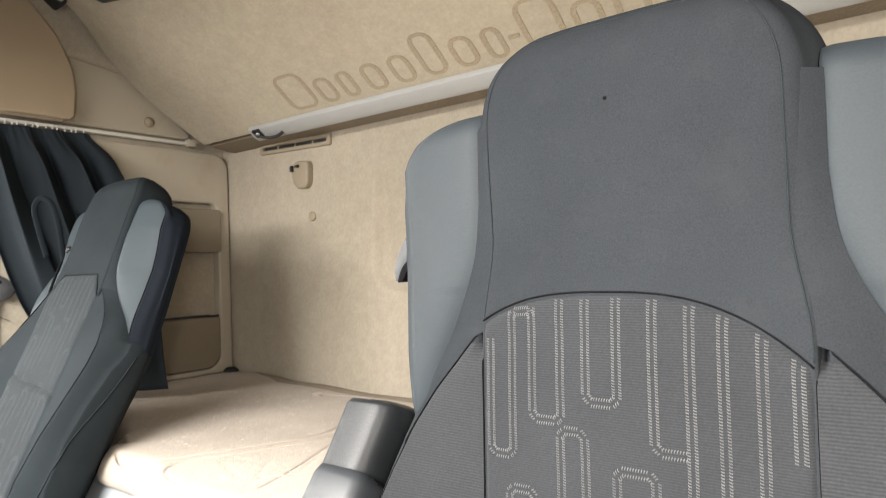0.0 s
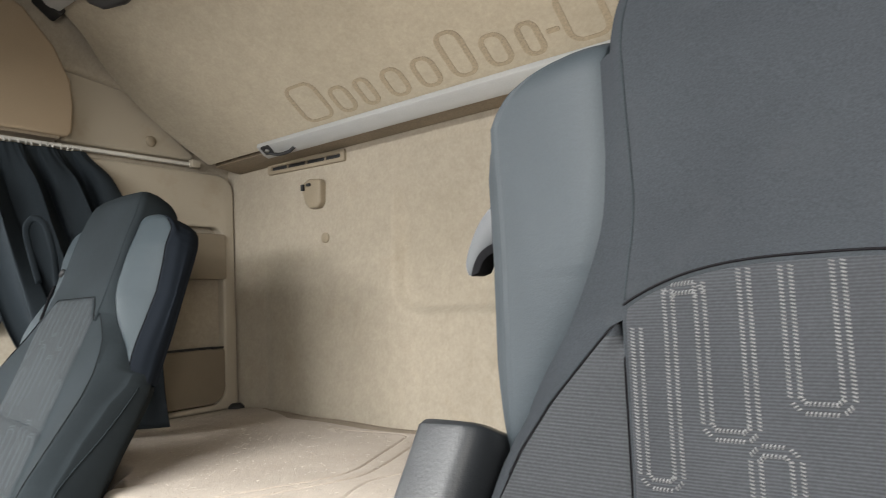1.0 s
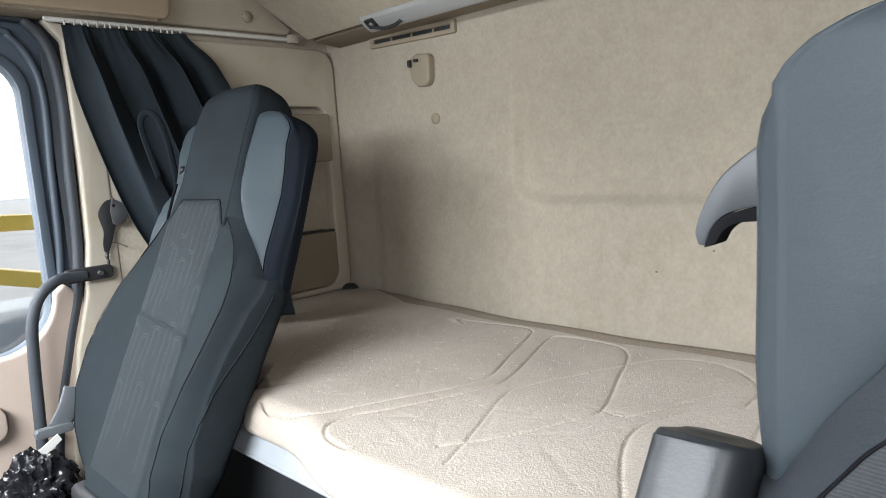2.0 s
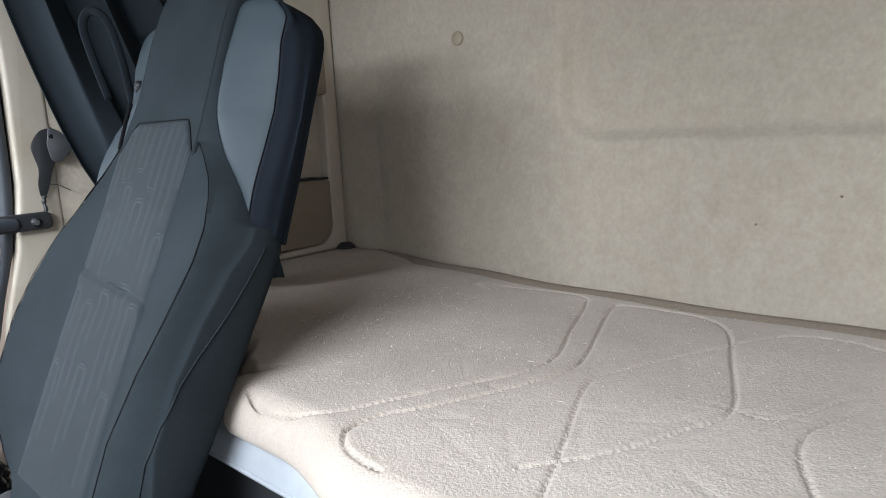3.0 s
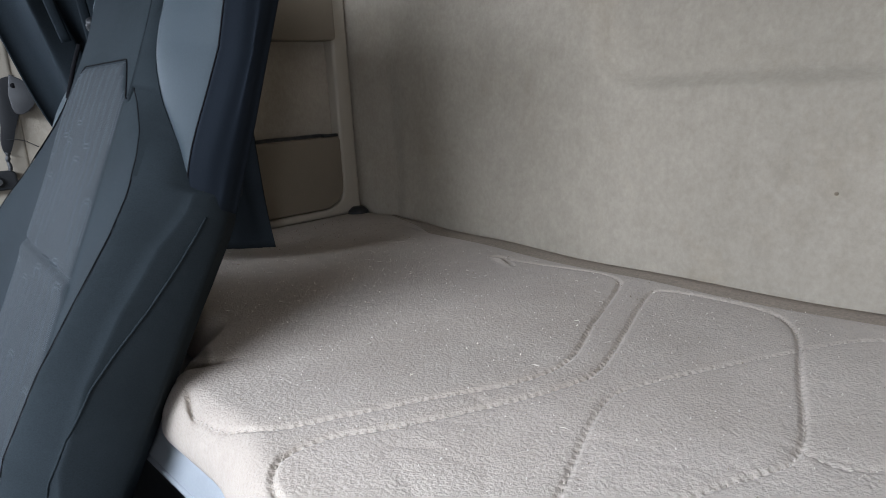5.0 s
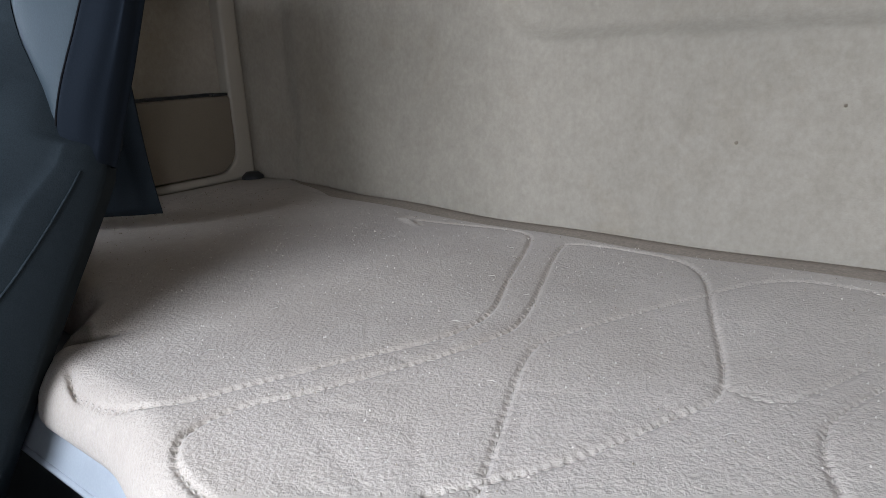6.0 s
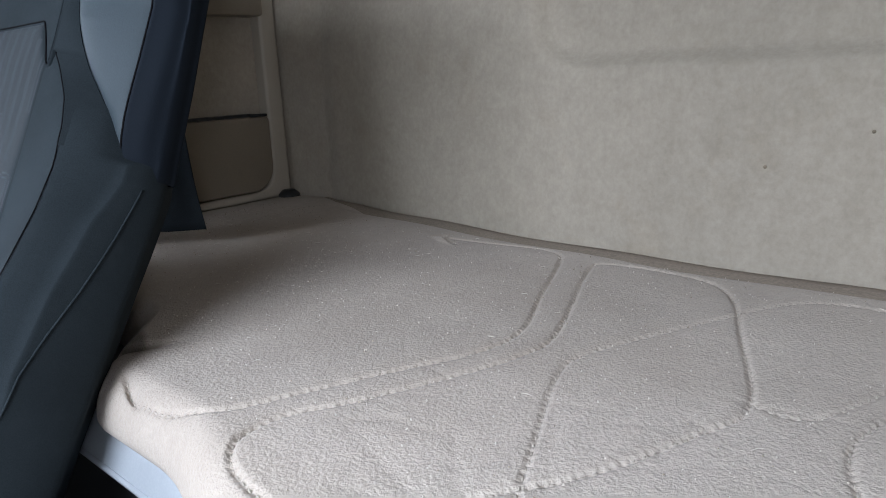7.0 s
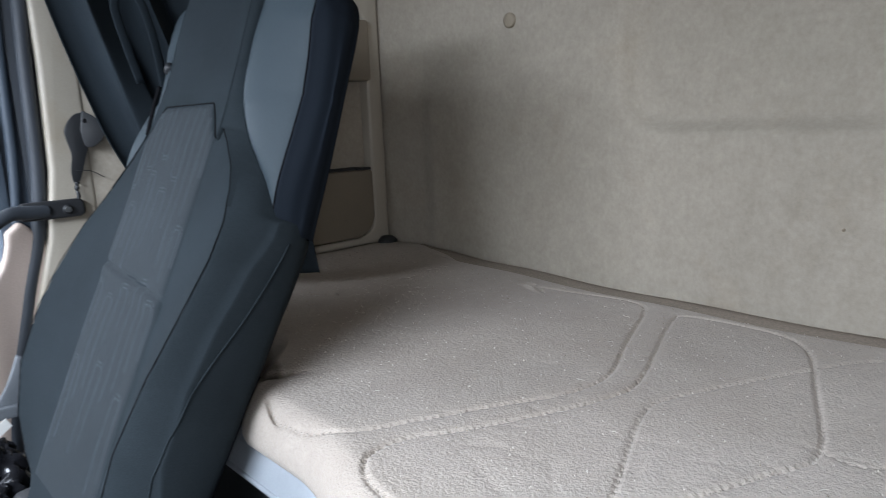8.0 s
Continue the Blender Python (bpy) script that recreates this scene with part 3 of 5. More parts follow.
for r0, r1 in ((0.214, 0.222), (0.192, 0.196)):
    part("print_ring", prism_bm(arc_band(r0, r1), lambda p, q, c: bunk_pt(p, q, c), 0.0022), M_PRINT, upper_bunk, smooth=False)
for ang in (212, 328):
    ca, sa = math.cos(radians(ang)), math.sin(radians(ang))
    tip, root = 0.190, 0.02
    bar = [(X_MID + tip * ca, 0.474 + tip * sa), (X_MID + root * ca + 0.020 * sa, 0.474 + root * sa - 0.020 * ca),
           (X_MID + root * ca - 0.020 * sa, 0.474 + root * sa + 0.020 * ca)]
    part("print_bar", prism_bm(bar, lambda p, q, c: bunk_pt(p, q, c), 0.0020), M_PRINT, upper_bunk, smooth=False)

# ---- side wall: pockets, overhead box, rod ----
moulding = [(0.94, 1.400)] + [(1.508 + 0.055 * math.cos(radians(a)), 1.345 + 0.055 * math.sin(radians(a))) for a in range(90, -1, -10)]
moulding += [(1.563, 0.684), (0.94, 0.684), (0.94, 0.702)]
moulding += [(1.470 + 0.050 * math.cos(radians(a)), 0.752 + 0.050 * math.sin(radians(a))) for a in range(-90, 1, 15)]
moulding += [(1.522, 1.20)] + [(1.492 + 0.03 * math.cos(radians(a)), 1.205 + 0.03 * math.sin(radians(a))) for a in range(0, 91, 30)] + [(0.94, 1.236)]
shelf = thing("side_pocket_unit", (X_LEFT, 1.3, 0.69), "beige moulded side unit with two map pockets", "storage pocket")
part("surround", prism_bm(moulding, yz(X_LEFT - 0.004), 0.036), M_BEIGE, shelf, "rounded beige surround", bevel=0.010, segments=3)
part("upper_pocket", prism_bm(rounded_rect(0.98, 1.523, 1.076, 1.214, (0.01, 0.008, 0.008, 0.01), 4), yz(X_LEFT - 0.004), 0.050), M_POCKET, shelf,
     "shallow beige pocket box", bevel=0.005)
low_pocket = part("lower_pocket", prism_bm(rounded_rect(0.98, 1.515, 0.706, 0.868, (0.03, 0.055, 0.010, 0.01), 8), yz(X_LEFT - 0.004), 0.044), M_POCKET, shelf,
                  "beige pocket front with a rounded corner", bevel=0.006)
part("slot", prism_bm(rounded_rect(1.00, 1.49, 0.862, 0.874, 0.003, 3), yz(X_LEFT), 0.026), M_BLACK, low_pocket, "dark pocket mouth", smooth=False)
part("clip", box_bm(-1.988, -1.976, 1.470, 1.508, 0.868, 0.874), M_BLACK, low_pocket, "small black clip", bevel=0.002)
v, f = tube_mesh([(-1.975, 1.545, 0.668), (-1.975, 1.545, 0.690), (-1.975, 1.545, 0.699)], [0.027, 0.024, 0.014], 16)
tagged(shell("rubber_grommet", v, f, M_BLACK), "black rubber grommet in the bunk corner", "grommet")

overhead = thing("overhead_side_box", (-2.0, 0.5, 1.43), "tan padded overhead side box with rounded end", "overhead box")
oh = [(-0.70, 1.434), (1.050, 1.434)] + [(1.062, 1.446), (1.066, 1.52), (1.058, 1.580), (1.020, 1.66), (0.95, 1.74), (0.84, 1.80), (-0.70, 1.80)]
part("body", prism_bm(oh, yz(-2.06), 0.115), M_TAN, overhead, "tan padded box body", bevel=0.022, segments=4)
part("lower_lip", box_bm(-2.055, -1.952, -0.68, 1.035, 1.426, 1.4365), M_BROWN, overhead, "brown lip along the box bottom", bevel=0.004)

tagged(part("trim", prism_bm([(1.02, 1.436), (1.43, 1.436), (1.44, 1.452), (1.10, 1.70), (1.02, 1.76)], yz(-2.03), 0.028), M_BEIGE, bevel=0.010, segments=3),
                    "beige upper side trim behind the overhead box", "trim", kind="structure")
tagged(part("trim", prism_bm([(0.70, 1.64), (1.07, 1.622), (1.27, 1.596), (1.26, 1.72), (1.12, 1.96), (0.92, 2.12), (0.50, 2.12), (0.50, 1.76)], yz(-2.03), 0.048), M_FELT, bevel=0.018, segments=4),
       "padded beige roof edge above the side trim", "trim", kind="structure")
v, f = tube_mesh([(-2.004, 1.300, 1.474), (-1.997, 1.300, 1.474)], [0.0165, 0.0150], 20)
tagged(shell("trim_button", v, f, M_FITTING), "round tan plastic trim button on the side trim", "button")

rod = thing("curtain_rod", (-1.99, 1.1, 1.42), "white plastic curtain rail on the side wall", "curtain rail")
part("rail", prism_bm([(1.416, 0.0), (1.418, 0.010), (1.427, 0.010), (1.430, 0.0)], lambda a, b, c: (-2.004 + b, 0.80 + c, a), 0.635), M_WHITE, rod, "white rail", bevel=0.002)
part("end_stop", box_bm(-2.004, -1.982, 1.418, 1.446, 1.412, 1.436), M_BEIGE, rod, "beige end stop", bevel=0.004)

# ---- rear wall fittings ----


def on_wall(x, z, out=0.0):
    return (x, float(rear_y(x, z)) - out, z)


vent = thing("air_vent", on_wall(-1.65, 1.388), "long beige slotted air vent on the rear wall", "vent")
va, vb = rounded_rect(-1.812, -1.486, 1.371, 1.405, 0.006, 5), rounded_rect(-1.796, -1.502, 1.383, 1.393, 0.004, 5)
vent_place = (lambda a, b, c: (a, Y_REAR + 0.004 - c, b - 0.03 * (a + 1.65)))
part("frame", ring_bm(va, vb, vent_place, 0.013), M_FITTING, vent, "tan vent frame", bevel=0.004)
part("backing", prism_bm(vb, vent_place, 0.0055), M_BLACK, vent, "dark slot", smooth=False)
for k in range(3):
    xa = -1.728 + 0.080 * k
    part("slat", prism_bm([(xa, 1.381), (xa + 0.006, 1.381), (xa + 0.006, 1.394), (xa, 1.394)], lambda a, b, c: vent_place(a, b, 0.0055 + c), 0.003), M_BROWN, vent, smooth=False)

hook = thing("coat_hook", on_wall(-1.61, 1.29), "beige fold-out coat hook on the rear wall", "coat hook")
hook_line = [(-1.646, 1.300), (-1.640, 1.326), (-1.618, 1.334), (-1.578, 1.330), (-1.570, 1.318), (-1.574, 1.262), (-1.586, 1.250), (-1.618, 1.250), (-1.636, 1.266)]
part("body", prism_bm(hook_line, lambda a, b, c: (a, float(rear_y(-1.61, 1.29)) + 0.006 - c, b), 0.028), M_FITTING, hook, "rounded beige body", bevel=0.008, segments=3)
for xa, za, wide, tall in ((-1.640, 1.302, 0.009, 0.018), (-1.618, 1.312, 0.013, 0.008)):
    part("slot", box_bm(xa, xa + wide, 1.536, 1.5445, za, za + tall), M_BLACK, hook, "dark slot", bevel=0.002)

p = on_wall(-1.577, 1.166)
v, f = tube_mesh([(p[0], p[1] + 0.003, p[2]), (p[0], p[1] - 0.004, p[2]), (p[0], p[1] - 0.006, p[2])], [0.0145, 0.0145, 0.011], 22)
tagged(shell("trim_button", v, f, M_FITTING), "round tan plastic trim button on the rear wall", "button")
# moulded dots near the bunk and a cable tie mark
for x, z, r in ((-0.842, 0.862, 0.0022), (-0.955, 0.815, 0.0024)):
    p = on_wall(x, z)
    v, f = tube_mesh([(p[0], p[1] + 0.002, p[2]), (p[0], p[1] - 0.0015, p[2])], r, 8)
    tagged(shell("stain_spot", v, f, M_BROWN), "tiny brown fleck on the wall lining", "fleck")

# ---- lower bunk base and mattress ----


def front_y(x):
    """The mattress's front edge: full depth in the middle, cut back behind each seat."""
    d = np.abs(np.asarray(x, float) - X_MID)
    return 0.786 + 0.049 * smoothstep(0.12, 0.34, d) + 0.113 * smoothstep(0.44, 0.60, d) + 0.03 * smoothstep(0.62, 0.9, d)


QUILT = [
    spline([(-1.345, 0.864), (-1.318, 0.8545), (-1.274, 0.853), (-1.235, 0.858), (-1.198, 0.879), (-1.168, 0.938), (-1.132, 1.012), (-1.093, 1.089), (-1.088, 1.165), (-1.133, 1.276),
            (-1.182, 1.405), (-1.215, 1.448), (-1.274, 1.457), (-1.410, 1.441)], 8),
    spline([(-1.063, 0.826), (-1.097, 0.829), (-1.129, 0.839), (-1.150, 0.862), (-1.146, 0.905), (-1.118, 0.952), (-1.078, 1.037), (-1.053, 1.109), (-1.054, 1.179),
            (-1.130, 1.387), (-1.120, 1.436), (-1.007, 1.440), (-0.947, 1.391), (-0.899, 1.271), (-0.853, 1.140), (-0.873, 1.067), (-0.908, 0.981), (-0.960, 0.905)], 8),
    spline([(-0.915, 0.870), (-0.950, 0.960), (-1.002, 1.089), (-1.004, 1.144), (-0.974, 1.221), (-0.930, 1.313), (-0.890, 1.385), (-0.845, 1.418), (-0.767, 1.414),
            (-0.700, 1.350), (-0.690, 1.260)], 8),
    spline([(-0.853, 1.140), (-0.807, 1.146), (-0.753, 1.270), (-0.700, 1.380), (-0.600, 1.430), (-0.480, 1.440)], 8),
    spline([(-0.750, 1.215), (-0.778, 1.120), (-0.757, 1.034), (-0.700, 0.930), (-0.640, 0.850), (-0.560, 0.830)], 8),
    spline([(-1.856, 1.250), (-1.845, 1.350), (-1.835, 1.450), (-1.805, 1.508)], 8),
    spline([(-0.430, 1.441), (-0.560, 1.405), (-0.640, 1.280), (-0.640, 1.160), (-0.560, 1.000), (-0.520, 0.900)], 8),
]


def top_z(x, y):
    """Height of the mattress cover: soft quilt, sunk seams, tucks and the sag towards the rear edge."""
    x, y = np.asarray(x, float), np.asarray(y, float)
    z = 0.683 + 0.002 * np.sin(7.0 * x + 1.0) * np.sin(9.0 * y) + 0.0015 * np.sin(17 * x - 11 * y)
    near, along, pull = np.full(x.shape, 9.0), np.zeros(x.shape), np.ones(x.shape)
    for line, tight in zip(QUILT, (1.0, 0.95, 0.60, 0.45, 0.70, 0.40, 0.45)):
        q = line[::2]
        run = 0.0
        for a, b in zip(q[:-1], q[1:]):
            ab = b - a
            long = math.hypot(*ab)
            t = np.clip(((x - a[0]) * ab[0] + (y - a[1]) * ab[1]) / (ab @ ab), 0, 1)
            d = np.hypot(x - a[0] - t * ab[0], y - a[1] - t * ab[1])
            along = np.where(d < near, run + t * long, along)
            pull = np.where(d < near, tight, pull)
            near = np.minimum(near, d)
            run += long
    z -= pull * (0.0030 * np.exp(-(near / 0.0028) ** 2) + 0.0017 * np.exp(-(near / 0.012)))
    # puckers pulled in by the stitches
    z += pull * (0.00095 * np.sin(2 * math.pi * along / 0.0090) + 0.0005 * np.sin(2 * math.pi * along / 0.029)) * np.exp(-(near / 0.0028) ** 2)
    # tucks and dents
    for cx, cy, ang, ln, wd, dp in ((-1.412, 1.418, -24, 0.024, 0.0050, -0.0060), (-1.412, 1.428, -24, 0.024, 0.0045, 0.0100), (-1.436, 1.440, 34, 0.012, 0.0045, 0.0060), (-1.405, 0.893, 58, 0.038, 0.009, 0.011), (-1.320, 0.856, -16, 0.026, 0.0040, 0.0085),
                                    (-0.945, 0.985, -62, 0.06, 0.007, 0.003), (-0.99, 0.93, -50, 0.05, 0.006, 0.0025), (-0.86, 1.02, 35, 0.05, 0.006, 0.002),
                                    (-1.03, 0.90, -20, 0.05, 0.006, 0.0025), (-0.80, 0.95, -35, 0.06, 0.007, 0.003), (-0.83, 1.145, 8, 0.05, 0.005, 0.003),
                                    (-1.06, 0.95, 5, 0.04, 0.005, 0.002), (-0.97, 1.05, 20, 0.04, 0.005, 0.002)):
        c, s = math.cos(radians(ang)), math.sin(radians(ang))
        u, w = (x - cx) * c + (y - cy) * s, -(x - cx) * s + (y - cy) * c
        z -= dp * (1.0 if dp > 0.005 or dp < 0 else 0.32) * np.exp(-(u / ln) ** 2 - (w / wd) ** 2)
    rng = random.Random(11)
    for k in range(18):
        cx, cy, ang = rng.uniform(-1.22, -0.55), rng.uniform(0.84, 1.22), rng.uniform(-75, 40)
        c, s = math.cos(radians(ang)), math.sin(radians(ang))
        u, w = (x - cx) * c + (y - cy) * s, -(x - cx) * s + (y - cy) * c
        z -= rng.uniform(0.0003, 0.0008) * np.exp(-(u / rng.uniform(0.012, 0.038)) ** 2 - (w / rng.uniform(0.003, 0.006)) ** 2)
    z -= 0.003 * smoothstep(0.008, 0.0, rear_y(x, np.full(x.shape, 0.68)) - 0.004 - y)
    gap = rear_y(x, np.full(x.shape, 0.68)) - y
    z -= (0.003 * smoothstep(0.064, 0.044, gap) + 0.006 * np.exp(-((gap - 0.046) / 0.009) ** 2)) * smoothstep(-1.80, -1.62, x)
    z -= 0.004 * smoothstep(1.43, 1.54, y) * smoothstep(-1.80, -1.55, x)
    z += 0.002 * smoothstep(1.40, 1.50, y) * smoothstep(-1.62, -1.75, x)
    return z


LIP = 0.040


def cover_z(x, y):
    """Height of the cover, with its rolled front edge."""
    turn = np.clip((y - front_y(x) - 0.004) / LIP, 0, 1)
    return 0.630 + (top_z(x, y) - 0.630) * np.sqrt(1 - (1 - turn) ** 2)


def build_mattress():
    root = thing("mattress", (X_MID, 1.15, 0.56), "beige fleece-covered bunk mattress with quilted seams, worn", "mattress")
    xs = np.concatenate([np.linspace(-1.985, -1.46, 150), np.linspace(-1.4585, -0.60, 620), np.linspace(-0.597, 0.145, 80)])
    tops = np.linspace(0, 1, 480)
    y0 = front_y(xs)
    yb = rear_y(xs, np.full_like(xs, 0.68)) - 0.004
    rows = []
    for h in (0.604, 0.613, 0.622, 0.630):
        rows.append(np.stack([xs, y0 + 0.004 + 0.030 * ((0.63 - h) / 0.026) ** 2, np.full_like(xs, h)], -1))
    for k in range(1, 36):
        yy = y0 + 0.004 + LIP * (1 - math.cos(radians(90 * k / 36)))
        rows.append(np.stack([xs, yy, cover_z(xs, yy)], -1))
    for t in tops:
        yy = y0 + 0.004 + LIP + t * (yb - y0 - 0.004 - LIP)
        rows.append(np.stack([xs, yy, top_z(xs, yy)], -1))
    rows.append(np.stack([xs, yb, np.full_like(xs, 0.604)], -1))
    P = np.stack(rows)
    # rounded ends
    n, m = P.shape[:2]
    faces = grid_faces(n, m)
    faces += [tuple(range(m)) + tuple((n - 1) * m + j for j in range(m - 1, -1, -1))]
    for c in (0, m - 1):
        faces.append(tuple(i * m + c for i in range(n)))
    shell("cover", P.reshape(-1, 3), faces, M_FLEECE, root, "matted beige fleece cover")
    lines = []
    for q in QUILT:
        z = cover_z(q[:, 0], q[:, 1])
        lines.append(np.column_stack([q, z]))
    v, f = dashes(lines, lambda p: (0, 0, 1), 0.0042, 0.0066, 0.0015, 0.0010, 0.0009)
    xb = np.linspace(-1.86, 0.14, 260)
    yb2 = rear_y(xb, np.full_like(xb, 0.68)) - 0.006
    wide = 0.040 * smoothstep(-1.86, -1.62, xb) + 0.008
    band = [np.stack([xb, yb2 - wide * k, top_z(xb, yb2 - wide * k) + h], -1) for k, h in ((1.0, -0.0008), (0.93, 0.0020), (0.5, 0.0026), (0.12, 0.0026), (0.0, 0.0010))]
    shell("rear_band", np.stack(band).reshape(-1, 3), grid_faces(5, 260), M_BAND_SHADED, root, "brown-beige cover strip along the wall, darkened for its shade")
    tagged(shell("quilting_thread", v, f, M_THREAD, root, "sunken beige quilting stitches"), kind="stuff")
    return root


mattress = build_mattress()


def build_lint(name, seed, count, mat, label, strands):
    """Crumbs and lint on the mattress, thickest towards its end."""
    rng = random.Random(seed)
    verts, faces = [], []
    for k in range(count):
        x = -1.93 + 1.25 * rng.random() ** 2.0
        y = float(front_y(x)) + 0.05 + rng.random() * (1.47 - float(front_y(x)) - 0.06)
        long = rng.random() < strands
        L = rng.uniform(0.006, 0.014) if long else rng.uniform(0.0010, 0.0021)
        R = 0.0007 if long else L * rng.uniform(0.5, 0.9)
        a = rng.uniform(0, 6.28)
        z = float(top_z(np.array([x]), np.array([y]))[0]) + 0.0012
        d = np.array([math.cos(a), math.sin(a), 0.0])
        s = np.array([-d[1], d[0], 0.0])
        c = np.array([x, y, z])
        o = len(verts)
        bend = s * rng.uniform(-0.4, 0.4) * L
        verts += [c - d * L / 2, c + s * R / 2 + bend, c + d * L / 2, c - s * R / 2 + bend, c + bend + np.array([0, 0, R]), c + bend - np.array([0, 0, R * 0.6])]
        faces += [(o, o + 1, o + 4), (o + 1, o + 2, o + 4), (o + 2, o + 3, o + 4), (o + 3, o, o + 4), (o, o + 1, o + 5), (o + 1, o + 2, o + 5), (o + 2, o + 3, o + 5), (o + 3, o, o + 5)]
    ob = shell(name, verts, faces, mat, smooth=False)
    return tagged(ob, label, name, kind="stuff")


build_lint("lint", 5, 1500, M_LINT, "pale lint and threads on the mattress", 0.06)
build_lint("crumbs", 8, 500, M_BROWN, "tiny tan crumbs scattered on the mattress", 0.0)

bunk_base = thing("bunk_base", (X_MID, 1.15, 0.0), "dark lower bunk box with light grey front trim", "bunk base")


def straight_front(name, profile, mat, label):
    """A profile of (y, z) carried straight across the cab."""
    return part(name, prism_bm(profile, lambda a, b, c: (-1.95 + c, a, b), 2.06), mat, bunk_base, label, bevel=0.003)


straight_front("front_trim", [(0.900, 0.578), (0.900, 0.611), (0.862, 0.614), (0.850, 0.611), (0.845, 0.604), (0.837, 0.584), (0.838, 0.580), (0.846, 0.578)], M_GREY, "light grey plastic front trim")
straight_front("lower_lip", [(0.8395, 0.5865), (0.8345, 0.5850), (0.8340, 0.5800), (0.8395, 0.5775)], M_GREY, "raised lip along the trim")
straight_front("front_panel", [(0.868, 0.02), (0.868, 0.560), (0.925, 0.560), (0.925, 0.02)], M_BLACK, "black bunk box front")
part("deck", box_bm(-1.985, 0.145, 0.88, 1.48, 0.52, 0.602), M_BLACK, bunk_base, "black mattress deck", bevel=0.004)

# ---- seats ----
# leaf-shaped lower edge of a shoulder wing, (u, v) from the column out to its tip
LEAF_LINE = spline([(0.112, 0.07), (0.116, 0.035), (0.124, 0.010), (0.138, -0.018), (0.155, -0.044), (0.174, -0.065), (0.192, -0.086), (0.206, -0.108), (0.220, -0.136)], 8)
CREST_V = [-0.58, -0.53, -0.48, -0.41, -0.33, -0.26, -0.19, -0.15, -0.11, -0.08, -0.05, -0.03]
CREST_U = [0.150, 0.166, 0.184, 0.205, 0.220, 0.227, 0.222, 0.207, 0.187, 0.166, 0.138, 0.118]
CREST_W = [-0.015, 0.012, 0.032, 0.044, 0.041, 0.030, 0.014, 0.004, -0.003, -0.006, -0.005, -0.002]
SIDE_W = [-0.060, -0.040, -0.015, 0.006, 0.004, -0.012, -0.032, -0.050, -0.056, -0.055, -0.055, -0.055]
PANEL_HALF = 0.114


def seat_base(v):
    """The middle of the backrest: hollow in the back, leaning forward at the head."""
    v = np.asarray(v, float)
    return 0.006 * smoothstep(-0.12, -0.42, v) + 0.007 * smoothstep(0.02, 0.14, v)


def body_half(v):
    return np.interp(v, [-0.58, -0.56, -0.52, -0.46, -0.36, -0.22, -0.17, -0.145, -0.125, -0.11, -0.086, -0.065, -0.04, -0.018, 0.02, 0.10],
                     [0.135, 0.176, 0.216, 0.243, 0.250, 0.246, 0.242, 0.2375, 0.231, 0.224, 0.207, 0.190, 0.172, 0.157, 0.138, 0.112])


def crest_u(v):
    """Where the crest of a side bolster runs."""
    return np.interp(v, CREST_V, CREST_U)


def body_front(u, v):
    """How far the backrest's body stands out at u across and v up: flat panel, rising bolsters, falling sides."""
    a, v = np.abs(np.asarray(u, float)), np.asarray(v, float)
    base = seat_base(v)
    cu, cw, ew = np.minimum(crest_u(v), body_half(v) - 0.010), np.interp(v, CREST_V, CREST_W), np.interp(v, CREST_V, SIDE_W)
    rise = np.clip((a - PANEL_HALF) / np.maximum(cu - PANEL_HALF, 0.004), 0, 1)
    fall = np.clip((a - cu) / np.maximum(body_half(v) - cu, 0.004), 0, 1.2)
    w = base + (cw - base) * rise ** 1.35 * (1 - 0.12 * np.sin(np.pi * rise))
    w = w + (ew - cw) * (0.50 * fall + 0.50 * fall ** 2)
    # under the wings it stands back
    edge = np.interp(a, LEAF_LINE[:, 0], LEAF_LINE[:, 1])
    w = w - 0.034 * smoothstep(edge + 0.004, edge + 0.022, v) * smoothstep(0.108, 0.120, a)
    # and behind the headrest column
    return w - 0.014 * smoothstep(-0.052, -0.038, v) * (1 - smoothstep(0.117, 0.123, a))


def body_ring(v):
    """The closed outline (u, w) of the body at height v."""
    H = float(body_half(v))
    us = np.concatenate([np.linspace(0, PANEL_HALF, 14), np.linspace(PANEL_HALF, H - 0.003, 34)[1:]])
    us = np.concatenate([-us[:0:-1], us])
    w = body_front(us, v)
    e = float(w[-1])
    back = min(float(np.interp(v, [-0.58, -0.45, -0.36, -0.25, -0.15, 0.0, 0.10], [-0.070, -0.062, -0.068, -0.080, -0.094, -0.086, -0.080])), e - 0.015)
    side = [(H - 0.003 + 0.003 * math.sin(radians(a)), e - 0.006 * (1 - math.cos(radians(a)))) for a in (30, 60, 90)]
    side += [(H + 0.002 * math.sin(math.pi * k / 5), e - 0.006 + (back + 0.018 - e) * k / 5) for k in range(1, 6)]
    side += [(H - 0.012 + 0.012 * math.cos(radians(a)), back + 0.012 - 0.012 * math.sin(radians(a))) for a in (30, 60, 90)]
    rear = [((H - 0.012) * (1 - 2 * k / 14.0), back - 0.075 * math.sin(math.pi * k / 14.0) ** 0.7) for k in range(1, 14)]
    return list(zip(us, w)) + side + rear + [(-a, b) for a, b in side[::-1]]


def column_half(v, top):
    s = np.clip((np.asarray(v, float) - (top - 0.075)) / 0.075, 0, 1)
    return 0.1160 - 0.066 * (1 - np.sqrt(np.maximum(0, 1 - s ** 2.1)))


def column_front(v, top):
    s = np.clip((np.asarray(v, float) - (top - 0.042)) / 0.042, 0, 1)
    return seat_base(v) - 0.036 * (1 - np.sqrt(np.maximum(0, 1 - s * s)))


